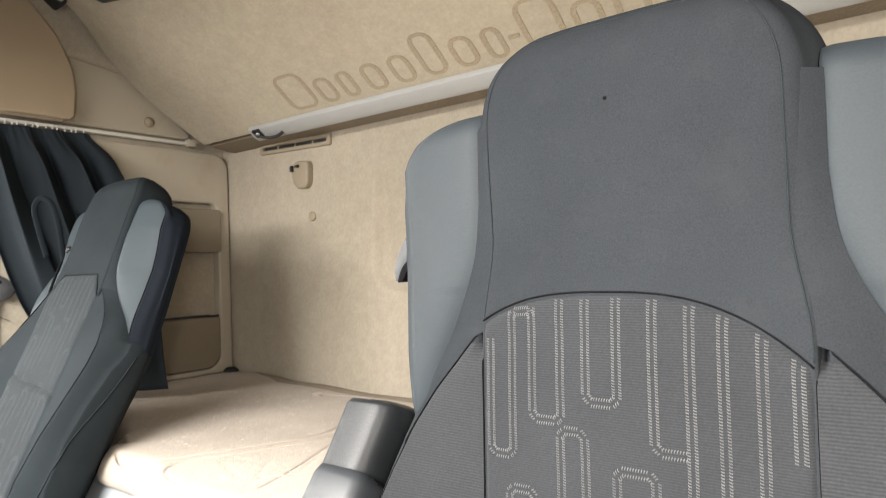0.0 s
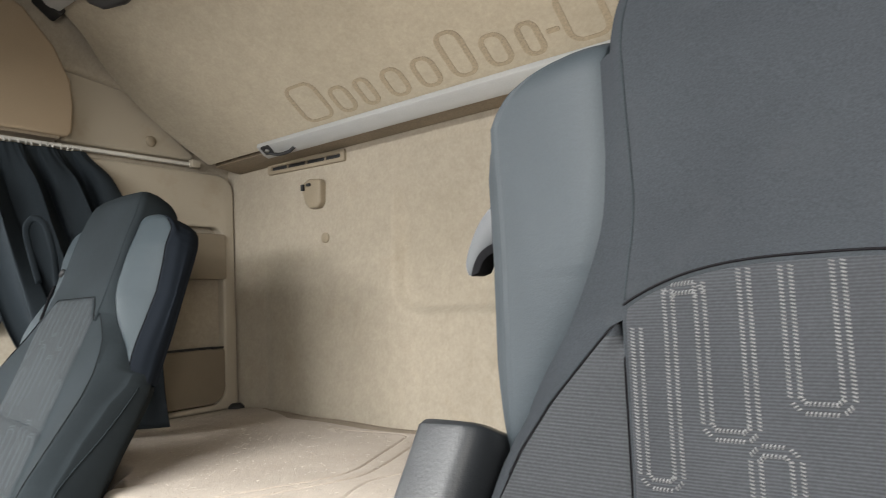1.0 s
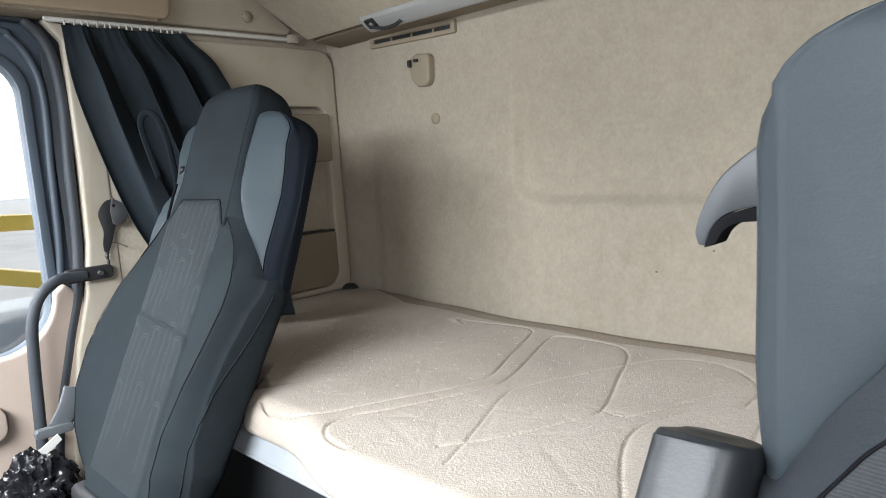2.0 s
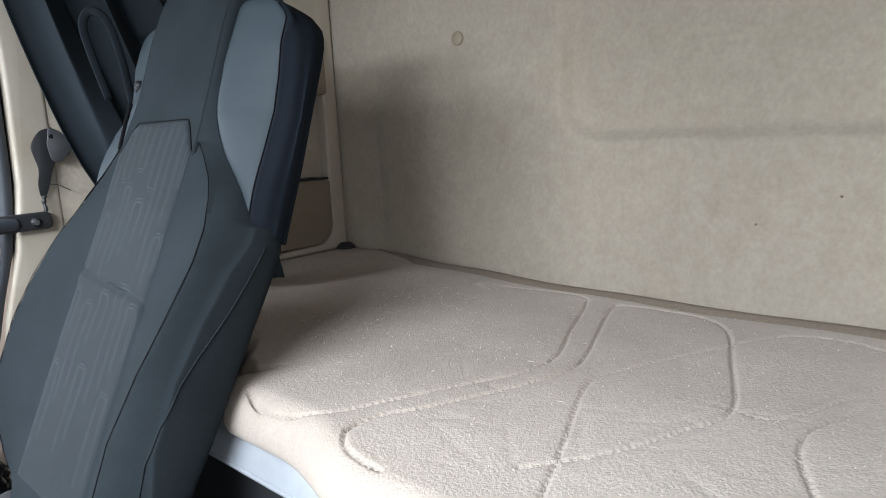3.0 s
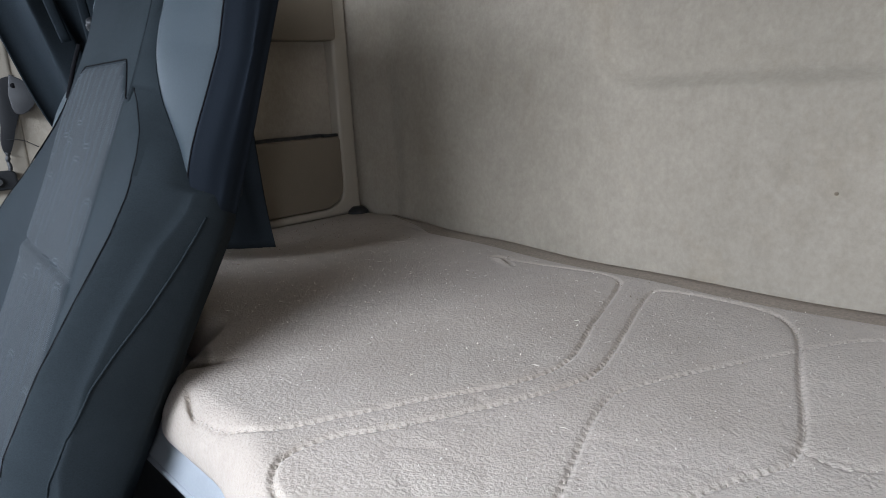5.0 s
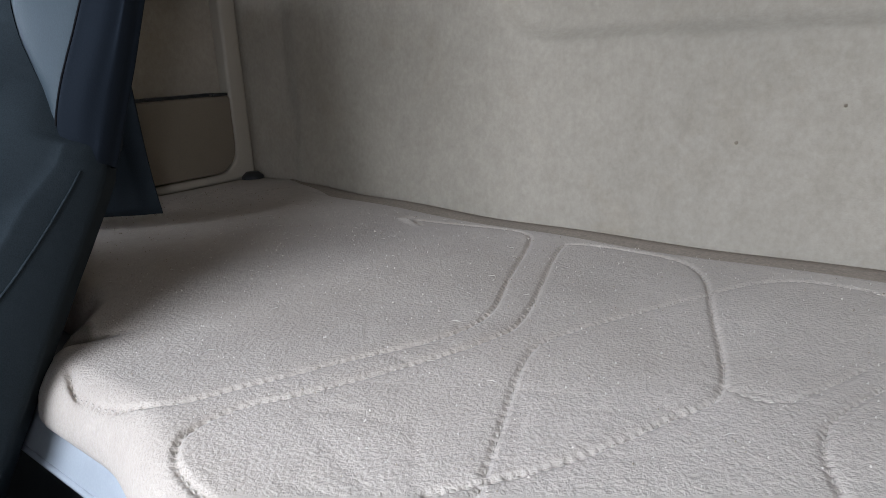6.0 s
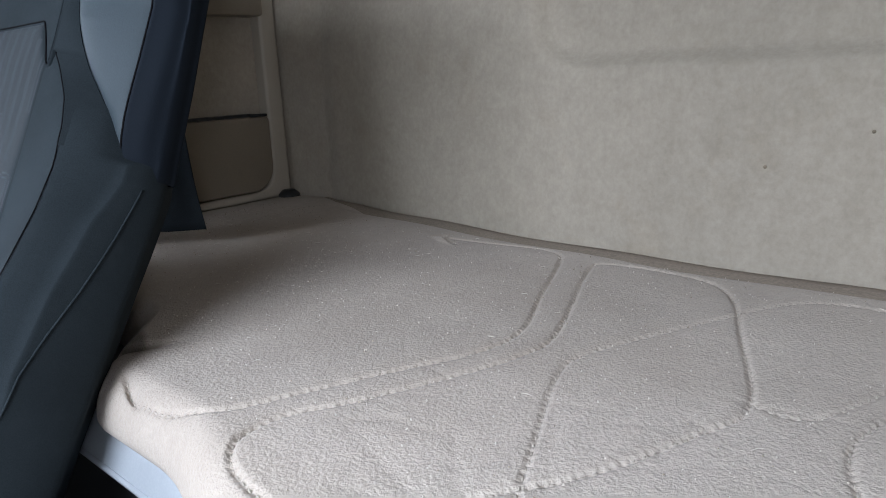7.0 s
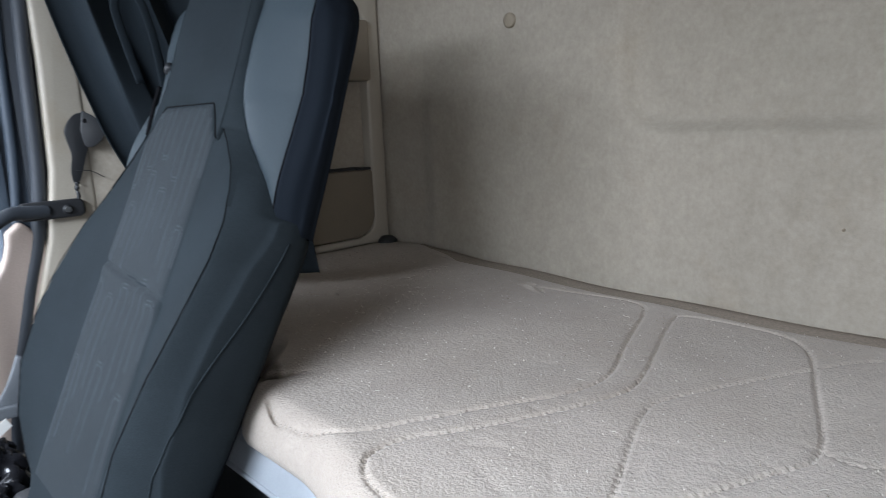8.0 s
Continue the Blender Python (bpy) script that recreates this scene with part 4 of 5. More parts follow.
def column_edge(v, soft):
    """How wide the column's front edge is rounded: sharp at the panel, broad at the head."""
    return 0.003 + (soft - 0.003) * float(smoothstep(-0.035, 0.045, v))


def column_ring(v, top, soft, full):
    """The headrest column's section: flat front with soft corners, gusseted sides, full back."""
    c, f = float(column_half(v, top)), float(column_front(v, top))
    back = -0.088 + 0.040 * (1 - math.sqrt(max(0.0, 1 - float(np.clip((v - (top - 0.05)) / 0.05, 0, 1)) ** 2)))
    crown = 0.0035 * float(smoothstep(0.0, 0.06, v))
    r = column_edge(v, soft)
    pts = [(x, f + crown * (1 - (x / c) ** 2)) for x in np.linspace(-c + r, c - r, 31)]
    side = [(c - r + r * math.sin(radians(a)), f - 0.8 * r * (1 - math.cos(radians(a)))) for a in (15, 30, 45, 60, 75, 90)]
    lo, hi = back + 0.02, f - 0.8 * r
    side += [(c + full * math.sin(math.pi * k / 6), hi + (lo - hi) * k / 6) for k in range(1, 7)]
    side += [(c - 0.02 + 0.02 * math.cos(radians(a)), back + 0.02 - 0.02 * math.sin(radians(a))) for a in (30, 60, 90)]
    rear = [((c - 0.02) * (1 - 2 * k / 10.0), back - 0.006 * math.sin(math.pi * k / 10.0)) for k in range(1, 10)]
    return pts + side + rear + [(-a, b) for a, b in side[::-1]]


def wing_half(v, lift):
    return np.interp(np.asarray(v, float) - lift, [-0.15, -0.12, -0.05, 0.085, 0.103, 0.118, 0.130, 0.141, 0.149, 0.154, 0.157], [0.2335, 0.2345, 0.238, 0.2375, 0.2345, 0.228, 0.2195, 0.205, 0.186, 0.165, 0.140])


def wing_front(u, v, lift, curl):
    """A wing's face: level with the column inside, curling back outside, most of all at mid height."""
    a, v = np.abs(np.asarray(u, float)), np.asarray(v, float)
    inner = -0.006 - 0.004 * smoothstep(0.0, -0.06, v)
    outer = -0.036 + curl * np.interp(v, [-0.14, -0.09, -0.03, 0.02, 0.06, 0.10, 0.157], [-0.004, -0.0045, -0.005, -0.004, 0.003, 0.013, 0.016])
    lean = np.clip((a - 0.118) / 0.095, 0, 1.15)
    w = inner + (outer - inner) * (0.55 * lean + 0.45 * lean ** 2)
    return w - 0.020 * (1 - np.sqrt(np.maximum(0, 1 - np.clip((v - lift - 0.135) / 0.0225, 0, 1) ** 2)))


def build_seat(name, origin, recline, label, cloth, panel_cloth, thread, leather, side_mat, arch_at, faded, top, lift, head=1.0):
    r = radians(recline)
    V, W = np.array([0, math.sin(r), math.cos(r)]), np.array([0, -math.cos(r), math.sin(r)])
    O = np.array(origin, float)

    def taller(v):
        """Stretches the head of the backrest, gently at first."""
        return v + (head - 1) * (np.sqrt(v * v + 0.0036) + v - 0.06) / 2

    def at(u, v, w):
        return O + np.array([u, 0, 0]) + V * float(taller(v)) + W * w

    def loft(pname, rings, heights, mat, plabel):
        m = len(rings[0])
        P = [at(u, v, w) for v, ring in zip(heights, rings) for u, w in ring]
        faces = grid_faces(len(heights), m, 0, True) + [tuple(range(m)), tuple((len(heights) - 1) * m + j for j in range(m))]
        return shell(pname, P, faces, mat, root, plabel)

    def strip(pname, pts, mat, plabel):
        """A grid of (u, v, w) as a surface."""
        n, m = pts.shape[:2]
        flat = [at(*q) for q in pts.reshape(-1, 3)]
        return shell(pname, flat, grid_faces(n, m), mat, root, plabel)

    def seam(pname, line, radius, plabel, mat=M_PIPING):
        v, f = tube_mesh([at(*q) for q in line], radius, 6)
        return shell(pname, v, f, mat, root, plabel)

    root = thing(name, (origin[0], origin[1] - 0.25, 0.0), label, "seat")
    soft, inset, curl = (0.015, 0.0, 1.0) if faded else (0.019, 0.009, 0.3)
    vs = np.concatenate([np.linspace(-0.58, -0.16, 80), np.linspace(-0.157, 0.02, 70), np.linspace(0.03, 0.10, 8)])
    loft("backrest", [body_ring(v) for v in vs], vs, cloth, "charcoal cloth backrest with raised side bolsters")
    vs = np.concatenate([np.linspace(-0.055, top - 0.078, 50), top - 0.075 * (1 - np.sin(np.linspace(0, math.pi / 2, 30)))])
    loft("headrest", [column_ring(v, top, soft, 0.003 if faded else 0.010 * float(smoothstep(0.02, 0.10, v))) for v in vs], vs, cloth, "built-in cloth headrest column with rounded corners")

    # stitched middle panel under its arch
    half, cols = PANEL_HALF, 81
    uu = np.linspace(-half, half, cols)
    arch = arch_at(uu)
    t = np.linspace(0, 1, 140)[:, None]
    vv = -0.54 + (arch[None] + 0.54) * t
    us = np.repeat(uu[None], 140, 0)
    height, tight = (0.0035, 0.0040) if faded else (0.0030, 0.0016)

    def crease(u, v):
        k = 0.8 if faded else 0.0
        return k * (-0.0050 * np.exp(-((v + 0.243 + 0.010 * u / half) / 0.0035) ** 2) + 0.0030 * np.exp(-((v + 0.256 + 0.010 * u / half) / 0.010) ** 2))

    def panel_w(u, v):
        d = np.minimum(half - np.abs(u), np.interp(u, uu, arch) - v)
        sag = 0.0012 * np.sin(31 * v + 9 * u) * np.sin(17 * v - 23 * u)
        fill = (1 - np.exp(-np.maximum(half - np.abs(u), 0) / tight)) * (1 - np.exp(-np.maximum(np.interp(u, uu, arch) - v, 0) / 0.0040))
        return seat_base(v) - 0.0015 + (height + 0.0015) * fill + crease(u, v) + sag * np.clip(d / 0.03, 0, 1)

    middle = strip("middle_panel", np.stack([us, vv, panel_w(us, vv)], -1), panel_cloth, "stitched charcoal cloth panel")
    seam("arch_seam", [(u, a + 0.001, float(column_front(a, top)) + 0.0006) for u, a in zip(uu, arch)], 0.0009 if faded else 0.0007, "dark seam over the stitched panel")

    for sgn in (-1, 1):
        low = float(arch[0] if sgn < 0 else arch[-1])
        if not faded:
            seam("panel_seam", [(sgn * (half + 0.001), q, float(body_front(half + 0.001, q)) + 0.0004) for q in np.linspace(-0.54, low, 70)], 0.0005, "dark panel seam")
            # ribbed inner face of the bolster
            tv = np.linspace(-0.54, -0.040, 70)
            s = np.linspace(0, 1, 24)[None]
            a = half + 0.0012 + (np.maximum(crest_u(tv) - half - 0.0025, 0.001))[:, None] * s
            hh = np.repeat(tv[:, None], 24, 1)
            strip("bolster", np.stack([sgn * a, hh, body_front(a, hh) + 0.0016], -1), M_RIB, "ribbed charcoal side bolster")
        seam("bolster_seam", [(sgn * float(crest_u(q)), q, float(body_front(crest_u(q), q)) + 0.0003 + 0.0012 * float(smoothstep(-0.14, -0.12, q))) for q in np.linspace(-0.55, -0.030, 90)], 0.0006, "dark bolster seam")
        # raised seam low on the bolster's side
        line = []
        for q in np.linspace(-0.56, -0.150, 60):
            want = float(np.interp(q, [-0.56, -0.46, -0.42, -0.38, -0.33, -0.297, -0.25, -0.20, -0.15], [-0.030, 0.004, 0.012, 0.010, 0.002, -0.010, -0.030, -0.048, -0.064]))
            ring = np.array(body_ring(q))
            sd = ring[80:105]
            sd = sd[np.argsort(-sd[:, 1])]
            line.append((sgn * (float(np.interp(-want, -sd[:, 1], sd[:, 0])) + 0.0006), q, want))
        seam("side_seam", line, 0.0011, "raised side seam", cloth)
        # gusset seam round the headrest's front
        tv = np.concatenate([np.linspace(low + 0.004, top - 0.075, 40), top - 0.075 * (1 - np.sin(np.linspace(0.1, 1.25, 14)))])
        seam("gusset_seam", [(sgn * (float(column_half(q, top)) - 0.62 * column_edge(q, soft)), q, float(column_front(q, top)) - 0.055 * column_edge(q, soft)) for q in tv], 0.0006, "thin seam along the headrest's front edge", M_CLOTH)

        # smooth cloth ribbon between the column and the wing's leaf edge
        tv = np.linspace(-0.128, 0.062 if faded else 0.140 + lift, 70)
        low_side = tv < -0.034
        edge = np.array([column_edge(q, soft) for q in tv])
        u0 = np.where(low_side, np.maximum(crest_u(tv) + 0.0015, 0.1155), column_half(tv, top) - 0.66 * edge)
        w0 = np.where(low_side, body_front(np.maximum(crest_u(tv), 0.117), tv) + 0.0012, column_front(tv, top) - 0.05 * edge - 0.0006)
        u1 = np.interp(tv, LEAF_LINE[::-1, 1], LEAF_LINE[::-1, 0]) + 0.003 + inset * smoothstep(-0.11, -0.04, tv)
        w1 = wing_front(u1, tv, lift, curl) - 0.0030
        s = np.linspace(0, 1, 12)[None]
        us2 = u0[:, None] + (np.maximum(u1, u0 + 0.002) - u0)[:, None] * s
        ws2 = w0[:, None] + (w1 - w0)[:, None] * s + 0.0015 * np.sin(np.pi * s)
        strip("shoulder_ribbon", np.stack([sgn * us2, np.repeat(tv[:, None], 12, 1), ws2], -1), cloth, "smooth cloth ribbon under the wing")

        # leatherette wing: leaf-shaped face and smooth side
        tv = np.concatenate([np.linspace(-0.1345, 0.10 + lift, 70), np.linspace(0.103, 0.157, 26) + lift])
        inner = np.interp(tv, LEAF_LINE[::-1, 1], LEAF_LINE[::-1, 0]) - 0.006 * smoothstep(0.05, 0.09, tv) * faded + inset * smoothstep(-0.11, -0.04, tv)
        inner = np.minimum(inner, wing_half(tv, lift) - 0.020)
        outer = np.maximum(np.minimum(0.2145, wing_half(tv, lift) - 0.012), inner + 0.0015)
        s = np.linspace(0, 1, 34)[None]
        a = inner[:, None] + (outer - inner)[:, None] * s
        hh = np.repeat(tv[:, None], 34, 1)
        w = wing_front(a, hh, lift, curl)
        d_in = (a - inner[:, None]) * np.where(hh < 0.0, 0.75, 1.0)
        puff = 0.0085 * (1 - np.exp(-d_in / 0.0090)) - 0.0060
        puff = puff - (0.0022 if faded else 0.0) * np.exp(-(outer[:, None] - a) / 0.0035)
        face = np.stack([sgn * a, hh, w + puff], -1)
        first = face[:, :1].copy()
        first[..., 2] -= 0.020
        strip("wing_panel", np.concatenate([first, face], 1), leather, "smooth blue-grey leatherette wing")
        rows = []
        for i, v in enumerate(tv):
            u0, w0, hw = float(outer[i]), float(face[i, -1, 2]), float(wing_half(v, lift))
            lip = min(0.010, hw - u0)
            tuck = -0.022 * float(np.clip((0.10 - v) / 0.235, 0, 1)) if faded else 0.014 * float(smoothstep(-0.085, -0.134, v))
            welt = 0.0002 if faded else -0.0006
            line = [(u0, w0 - (0.001 if faded else 0.0002)), (u0 + 0.0020, w0 + welt), (u0 + 0.5 * lip, w0 + welt - 0.0006), (u0 + 0.9 * lip, w0 - 0.004), (hw - 0.0035, w0 - 0.013), (hw, w0 - 0.024),
                    (hw + 0.002, min(w0 - 0.026, -0.058 + tuck)), (hw - 0.003, min(w0 - 0.030, -0.072 + tuck)), (hw - 0.018, min(w0 - 0.034, -0.082 + tuck)), (0.100, min(w0 - 0.034, -0.084 + tuck))]
            sm = spline(line, 4)
            rows.append([(sgn * q[0], v, q[1]) for q in sm])
        R = np.array(rows)
        capped = np.concatenate([R[:1] * np.array([1, 1, 1]), R], 0)
        capped[0, :, 2] = np.minimum(capped[0, :, 2], -0.06)
        capped[0, :, 1] -= 0.004
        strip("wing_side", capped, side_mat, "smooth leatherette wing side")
        if faded:
            seam("wing_seam", [(sgn * float(o + 0.0004), v, float(f)) for o, v, f in zip(outer[:-8], tv[:-8], face[:-8, -1, 2] + 0.0005)], 0.0010, "dark stitched edge of the wing")

    # seam over the headrest's top
    q = top - 0.010
    c = float(column_half(q, top))
    seam("top_seam", [(u, q, float(column_front(q, top)) + 0.0035 * (1 - (u / c) ** 2) + 0.0002) for u in np.linspace(-c + soft, c - soft, 40)], 0.0006, "thin seam over the headrest's top", M_CLOTH)

    # looped stitching: paths of (u, v) across the middle panel
    paths = []
    for u0, u1, a, b, bottom in ((-0.106, -0.087, -0.036, -0.014, -0.121), (-0.070, -0.047, -0.012, -0.006, -0.092), (-0.027, -0.004, -0.004, -0.004, -0.076)):
        paths.append([(u0, a), (u0, bottom + 0.004), (u0 + 0.004, bottom), (u1 - 0.004, bottom), (u1, bottom + 0.004), (u1, b)])
    paths.append([(-0.087, -0.018), (-0.085, -0.015), (-0.072, -0.014), (-0.070, -0.018)])
    paths.append([(0.021, -0.004), (0.021, -0.100), (0.026, -0.104), (0.042, -0.104)])
    for u0, a, b in ((0.045, -0.006, -0.170), (0.065, -0.011, -0.215), (0.087, -0.022, -0.150), (0.106, -0.036, -0.100)):
        paths.append([(u0, a), (u0, b)])
    for u0, u1, hi, bot in ((-0.048, -0.029, -0.098, -0.235), (-0.006, 0.021, -0.120, -0.200), (-0.091, -0.070, -0.145, -0.230), (0.087, 0.106, -0.165, -0.235),
                            (-0.106, -0.085, -0.260, -0.340), (-0.060, -0.035, -0.275, -0.420), (-0.015, 0.010, -0.255, -0.330), (0.035, 0.060, -0.240, -0.400),
                            (0.080, 0.104, -0.262, -0.350), (-0.100, -0.078, -0.370, -0.500), (-0.012, 0.012, -0.360, -0.480), (0.074, 0.098, -0.380, -0.500)):
        paths.append([(u0, bot), (u0, hi - 0.004), (u0 + 0.004, hi), (u1 - 0.004, hi), (u1, hi - 0.004), (u1, bot + 0.02)])
    verts, faces = [], []
    for path in paths:
        q = np.array(path)
        run = np.concatenate([[0], np.cumsum(np.linalg.norm(np.diff(q, axis=0), axis=1))])
        pos = np.arange(0.0, run[-1], 0.0019)
        c = np.stack([np.interp(pos, run, q[:, k]) for k in (0, 1)], -1)
        e = np.stack([np.interp(pos + 0.001, run, q[:, k]) for k in (0, 1)], -1) - c
        for p0, d in zip(c, e):
            if np.linalg.norm(d) < 1e-6:
                continue
            d = d / np.linalg.norm(d)
            nn = np.array([-d[1], d[0]])
            for side in (-1, 1):
                mid = p0 + nn * side * 0.0024
                if mid[1] > float(np.interp(mid[0], uu, arch)) - 0.003:
                    continue
                w0 = float(panel_w(mid[0], mid[1]))
                o = len(verts)
                for du, dw in ((-0.0016, -0.0003), (0.0, 0.0007), (0.0016, -0.0003)):
                    for dv in (-0.00042, 0.00042):
                        g = mid + nn * du + d * (dv + du * 0.30)
                        verts.append(at(g[0], g[1], w0 + dw))
                faces += [(o, o + 1, o + 3, o + 2), (o + 2, o + 3, o + 5, o + 4)]
    shell("stitching", verts, faces, thread, middle, "looped rows of pale stitching", smooth=False)
    # seat cushion and pedestal
    by = origin[1] - 0.58 * math.sin(r)
    bz = origin[2] - 0.58 * math.cos(r)
    part("cushion", box_bm(origin[0] - 0.225, origin[0] + 0.225, by - 0.44, by + 0.02, bz - 0.17, bz - 0.050), cloth, root, "charcoal cloth seat cushion", bevel=0.04, segments=4)
    part("hinge_cover", box_bm(origin[0] - 0.17, origin[0] + 0.17, by - 0.02, by + 0.09, bz - 0.12, bz - 0.005), M_BLACK, root, "black plastic hinge cover", bevel=0.02, segments=3)
    part("pedestal", box_bm(origin[0] - 0.18, origin[0] + 0.18, by - 0.34, by + 0.04, 0.0, bz - 0.05), M_BLACK, root, "black seat pedestal", bevel=0.015)
    return root, at


def round_arch(u):
    return -0.001 - 0.046 * (np.abs(u + 0.014) / 0.130) ** 2.8


def cut_arch(u):
    return -0.002 - 0.046 * np.clip((np.abs(u) - 0.076) / 0.036, 0, 1) ** 1.25


driver_seat, driver_at = build_seat("driver_seat", (-0.253, 0.682, 0.985), 2.0, "faded charcoal driver seat with pale looped stitching", M_CLOTH_FADED, M_STITCHED_FADED, M_WHITE_THREAD,
                                    M_LEATHER_WORN, M_LEATHER_WORN, round_arch, False, 0.200, -0.009)
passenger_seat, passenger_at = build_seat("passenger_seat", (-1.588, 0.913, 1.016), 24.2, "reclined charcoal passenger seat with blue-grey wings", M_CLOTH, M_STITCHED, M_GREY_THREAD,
                                          M_LEATHER, M_LEATHER_SHADED, cut_arch, True, 0.226, 0.010, 1.10)

# gathered tucks low on the passenger panel's edge
for k in range(6):
    q = -0.430 - 0.0095 * k
    tick = [passenger_at(u, q + 0.40 * (u - 0.16), float(body_front(u, q + 0.40 * (u - 0.16))) + 0.0012) for u in np.linspace(0.148, 0.176, 6)]
    v, f = tube_mesh(tick, [0.0004, 0.0013, 0.0016, 0.0016, 0.0013, 0.0004], 6)
    shell("gather_tuck", v, f, M_PIPING, passenger_seat, "small gathered tuck")
# belt outlet on the passenger seat's outer shoulder
cover = []
for a in np.linspace(0, 1, 22):
    for b in np.linspace(0, 1, 26):
        u = -0.116 - 0.130 * a
        q = 0.055 - 0.185 * b - 0.060 * a * (1 - b)
        bulge = math.sin(math.pi * min(1.0, 0.08 + 0.92 * b)) ** 0.6 * (1 - 0.9 * a ** 4)
        cover.append(passenger_at(u, q, -0.034 + 0.036 * bulge * (0.55 + 0.45 * b)))
shell("shoulder_cover", cover, grid_faces(22, 26), M_LEATHER, passenger_seat, "blue-grey leatherette shoulder cover with the belt outlet")
slit = [passenger_at(u, q, w) for u, q, w in ((-0.121, 0.030, 0.004), (-0.123, 0.005, 0.003), (-0.126, -0.020, 0.000), (-0.130, -0.040, -0.003))]
v, f = tube_mesh(spline(slit, 6), 0.0030, 8)
shell("belt_slit", v, f, M_PIPING, passenger_seat, "dark belt slit")
v, f = tube_mesh([passenger_at(-0.150, 0.062, -0.012), passenger_at(-0.134, 0.065, -0.004)], [0.008, 0.006], 14)
shell("belt_guide", v, f, M_BLACK, passenger_seat, "black plastic belt guide")

# driver's armrest and shoulder lever
arm_line = spline([(-0.526, 0.570, 0.614), (-0.523, 0.631, 0.708), (-0.520, 0.682, 0.786), (-0.518, 0.710, 0.830), (-0.516, 0.727, 0.859), (-0.516, 0.732, 0.869), (-0.516, 0.734, 0.874)], 8)
ax = np.linspace(0, 1, len(arm_line))


def block_along(line, wide, deep, sides=28, power=4.0):
    """A rounded block swept along a line: wide across the cab, deep fore and aft."""
    verts = []
    tang = np.gradient(line, axis=0)
    tang /= np.linalg.norm(tang, axis=1)[:, None]
    for p, tg, a, b in zip(line, tang, wide, deep):
        side = np.array([1.0, 0, 0]) - tg * tg[0]
        side /= np.linalg.norm(side)
        fwd = np.cross(tg, side)
        for k in range(sides):
            th = 2 * math.pi * k / sides
            c, s = math.cos(th), math.sin(th)
            verts.append(p + side * a * math.copysign(abs(c) ** (2 / power), c) + fwd * b * math.copysign(abs(s) ** (2 / power), s))
    n = len(line)
    return verts, grid_faces(n, sides, 0, True) + [tuple(range(sides)), tuple((n - 1) * sides + k for k in range(sides))]


end = np.sqrt(np.maximum(0.02, 1 - smoothstep(0.62, 1.01, ax) ** 2.6))
v, f = block_along(arm_line, 0.0320 * (0.45 + 0.55 * end), 0.041 * (0.35 + 0.65 * end), 44, 3.6)
armrest = shell("armrest", v, f, M_ARM, driver_seat, "raised grey vinyl armrest with worn top")
collar_line = np.array([(-0.524, 0.603, 0.672), (-0.518, 0.655, 0.750), (-0.514, 0.681, 0.790), (-0.513, 0.689, 0.804), (-0.513, 0.692, 0.808)])
v, f = block_along(collar_line, [0.0335, 0.0335, 0.0335, 0.0328, 0.0305], [0.0455, 0.0455, 0.0455, 0.0445, 0.0420], 36, 5.0)
collar = shell("collar", v, f, M_LEVER, armrest, "grey plastic armrest collar")
for down in (0.0, 0.030):
    y0, z0 = 0.637 - 0.54 * down, 0.818 - 0.84 * down
    v, f = tube_mesh([(-0.509, y0 - 0.004, z0 - 0.023), (-0.509, y0 - 0.014, z0 - 0.017)], [0.0058, 0.0048], 16)
    shell("knob", v, f, M_BLACK, collar, "black adjuster button")
v, f = block_along(np.array([(-0.513, 0.691, 0.806), (-0.513, 0.693, 0.809)]), [0.0315, 0.0310], [0.0430, 0.0425], 36, 4.0)
shell("gap", v, f, M_PIPING, collar, "dark gap where the pad enters the collar")

outer = [tuple(p) for p in spline([(-0.470, 1.068), (-0.495, 1.064), (-0.517, 1.050), (-0.532, 1.036), (-0.543, 1.017), (-0.548, 1.002), (-0.546, 0.992)], 5)]
mid_arc = [tuple(p) for p in spline([(-0.541, 0.991), (-0.537, 1.002), (-0.530, 1.011), (-0.518, 1.017), (-0.494, 1.021), (-0.470, 1.022)], 5)]
low_arc = [tuple(p) for p in spline([(-0.470, 1.010), (-0.494, 1.010), (-0.515, 1.009), (-0.526, 1.003), (-0.532, 0.993)], 5)]
lever = part("shoulder_lever", prism_bm(outer + mid_arc, lambda p, q, c: (p, 0.792 - c, q), 0.013), M_LEVER, driver_seat,
             "curved grey plastic shoulder lever", bevel=0.0018)
part("grip", prism_bm([(x + 0.0006, z - 0.0004) for x, z in mid_arc] + low_arc, lambda p, q, c: (p, 0.796 - c, q), 0.021), M_PIPING, lever,
     "black inside of the lever", bevel=0.002)
v, f = tube_mesh([(x - 0.0006, 0.786, z + 0.0005) for x, z in outer], 0.0014, 8)
shell("edge_seam", v, f, M_BLACK, lever, "dark rim of the lever")
v, f = tube_mesh([driver_at(-0.004, 0.132, 0.0085), driver_at(-0.004, 0.132, 0.0112)], [0.0017, 0.0013], 8)
shell("burn_mark", v, f, M_PIPING, driver_seat, "small dark burn in the cloth")

# ---- curtain ----


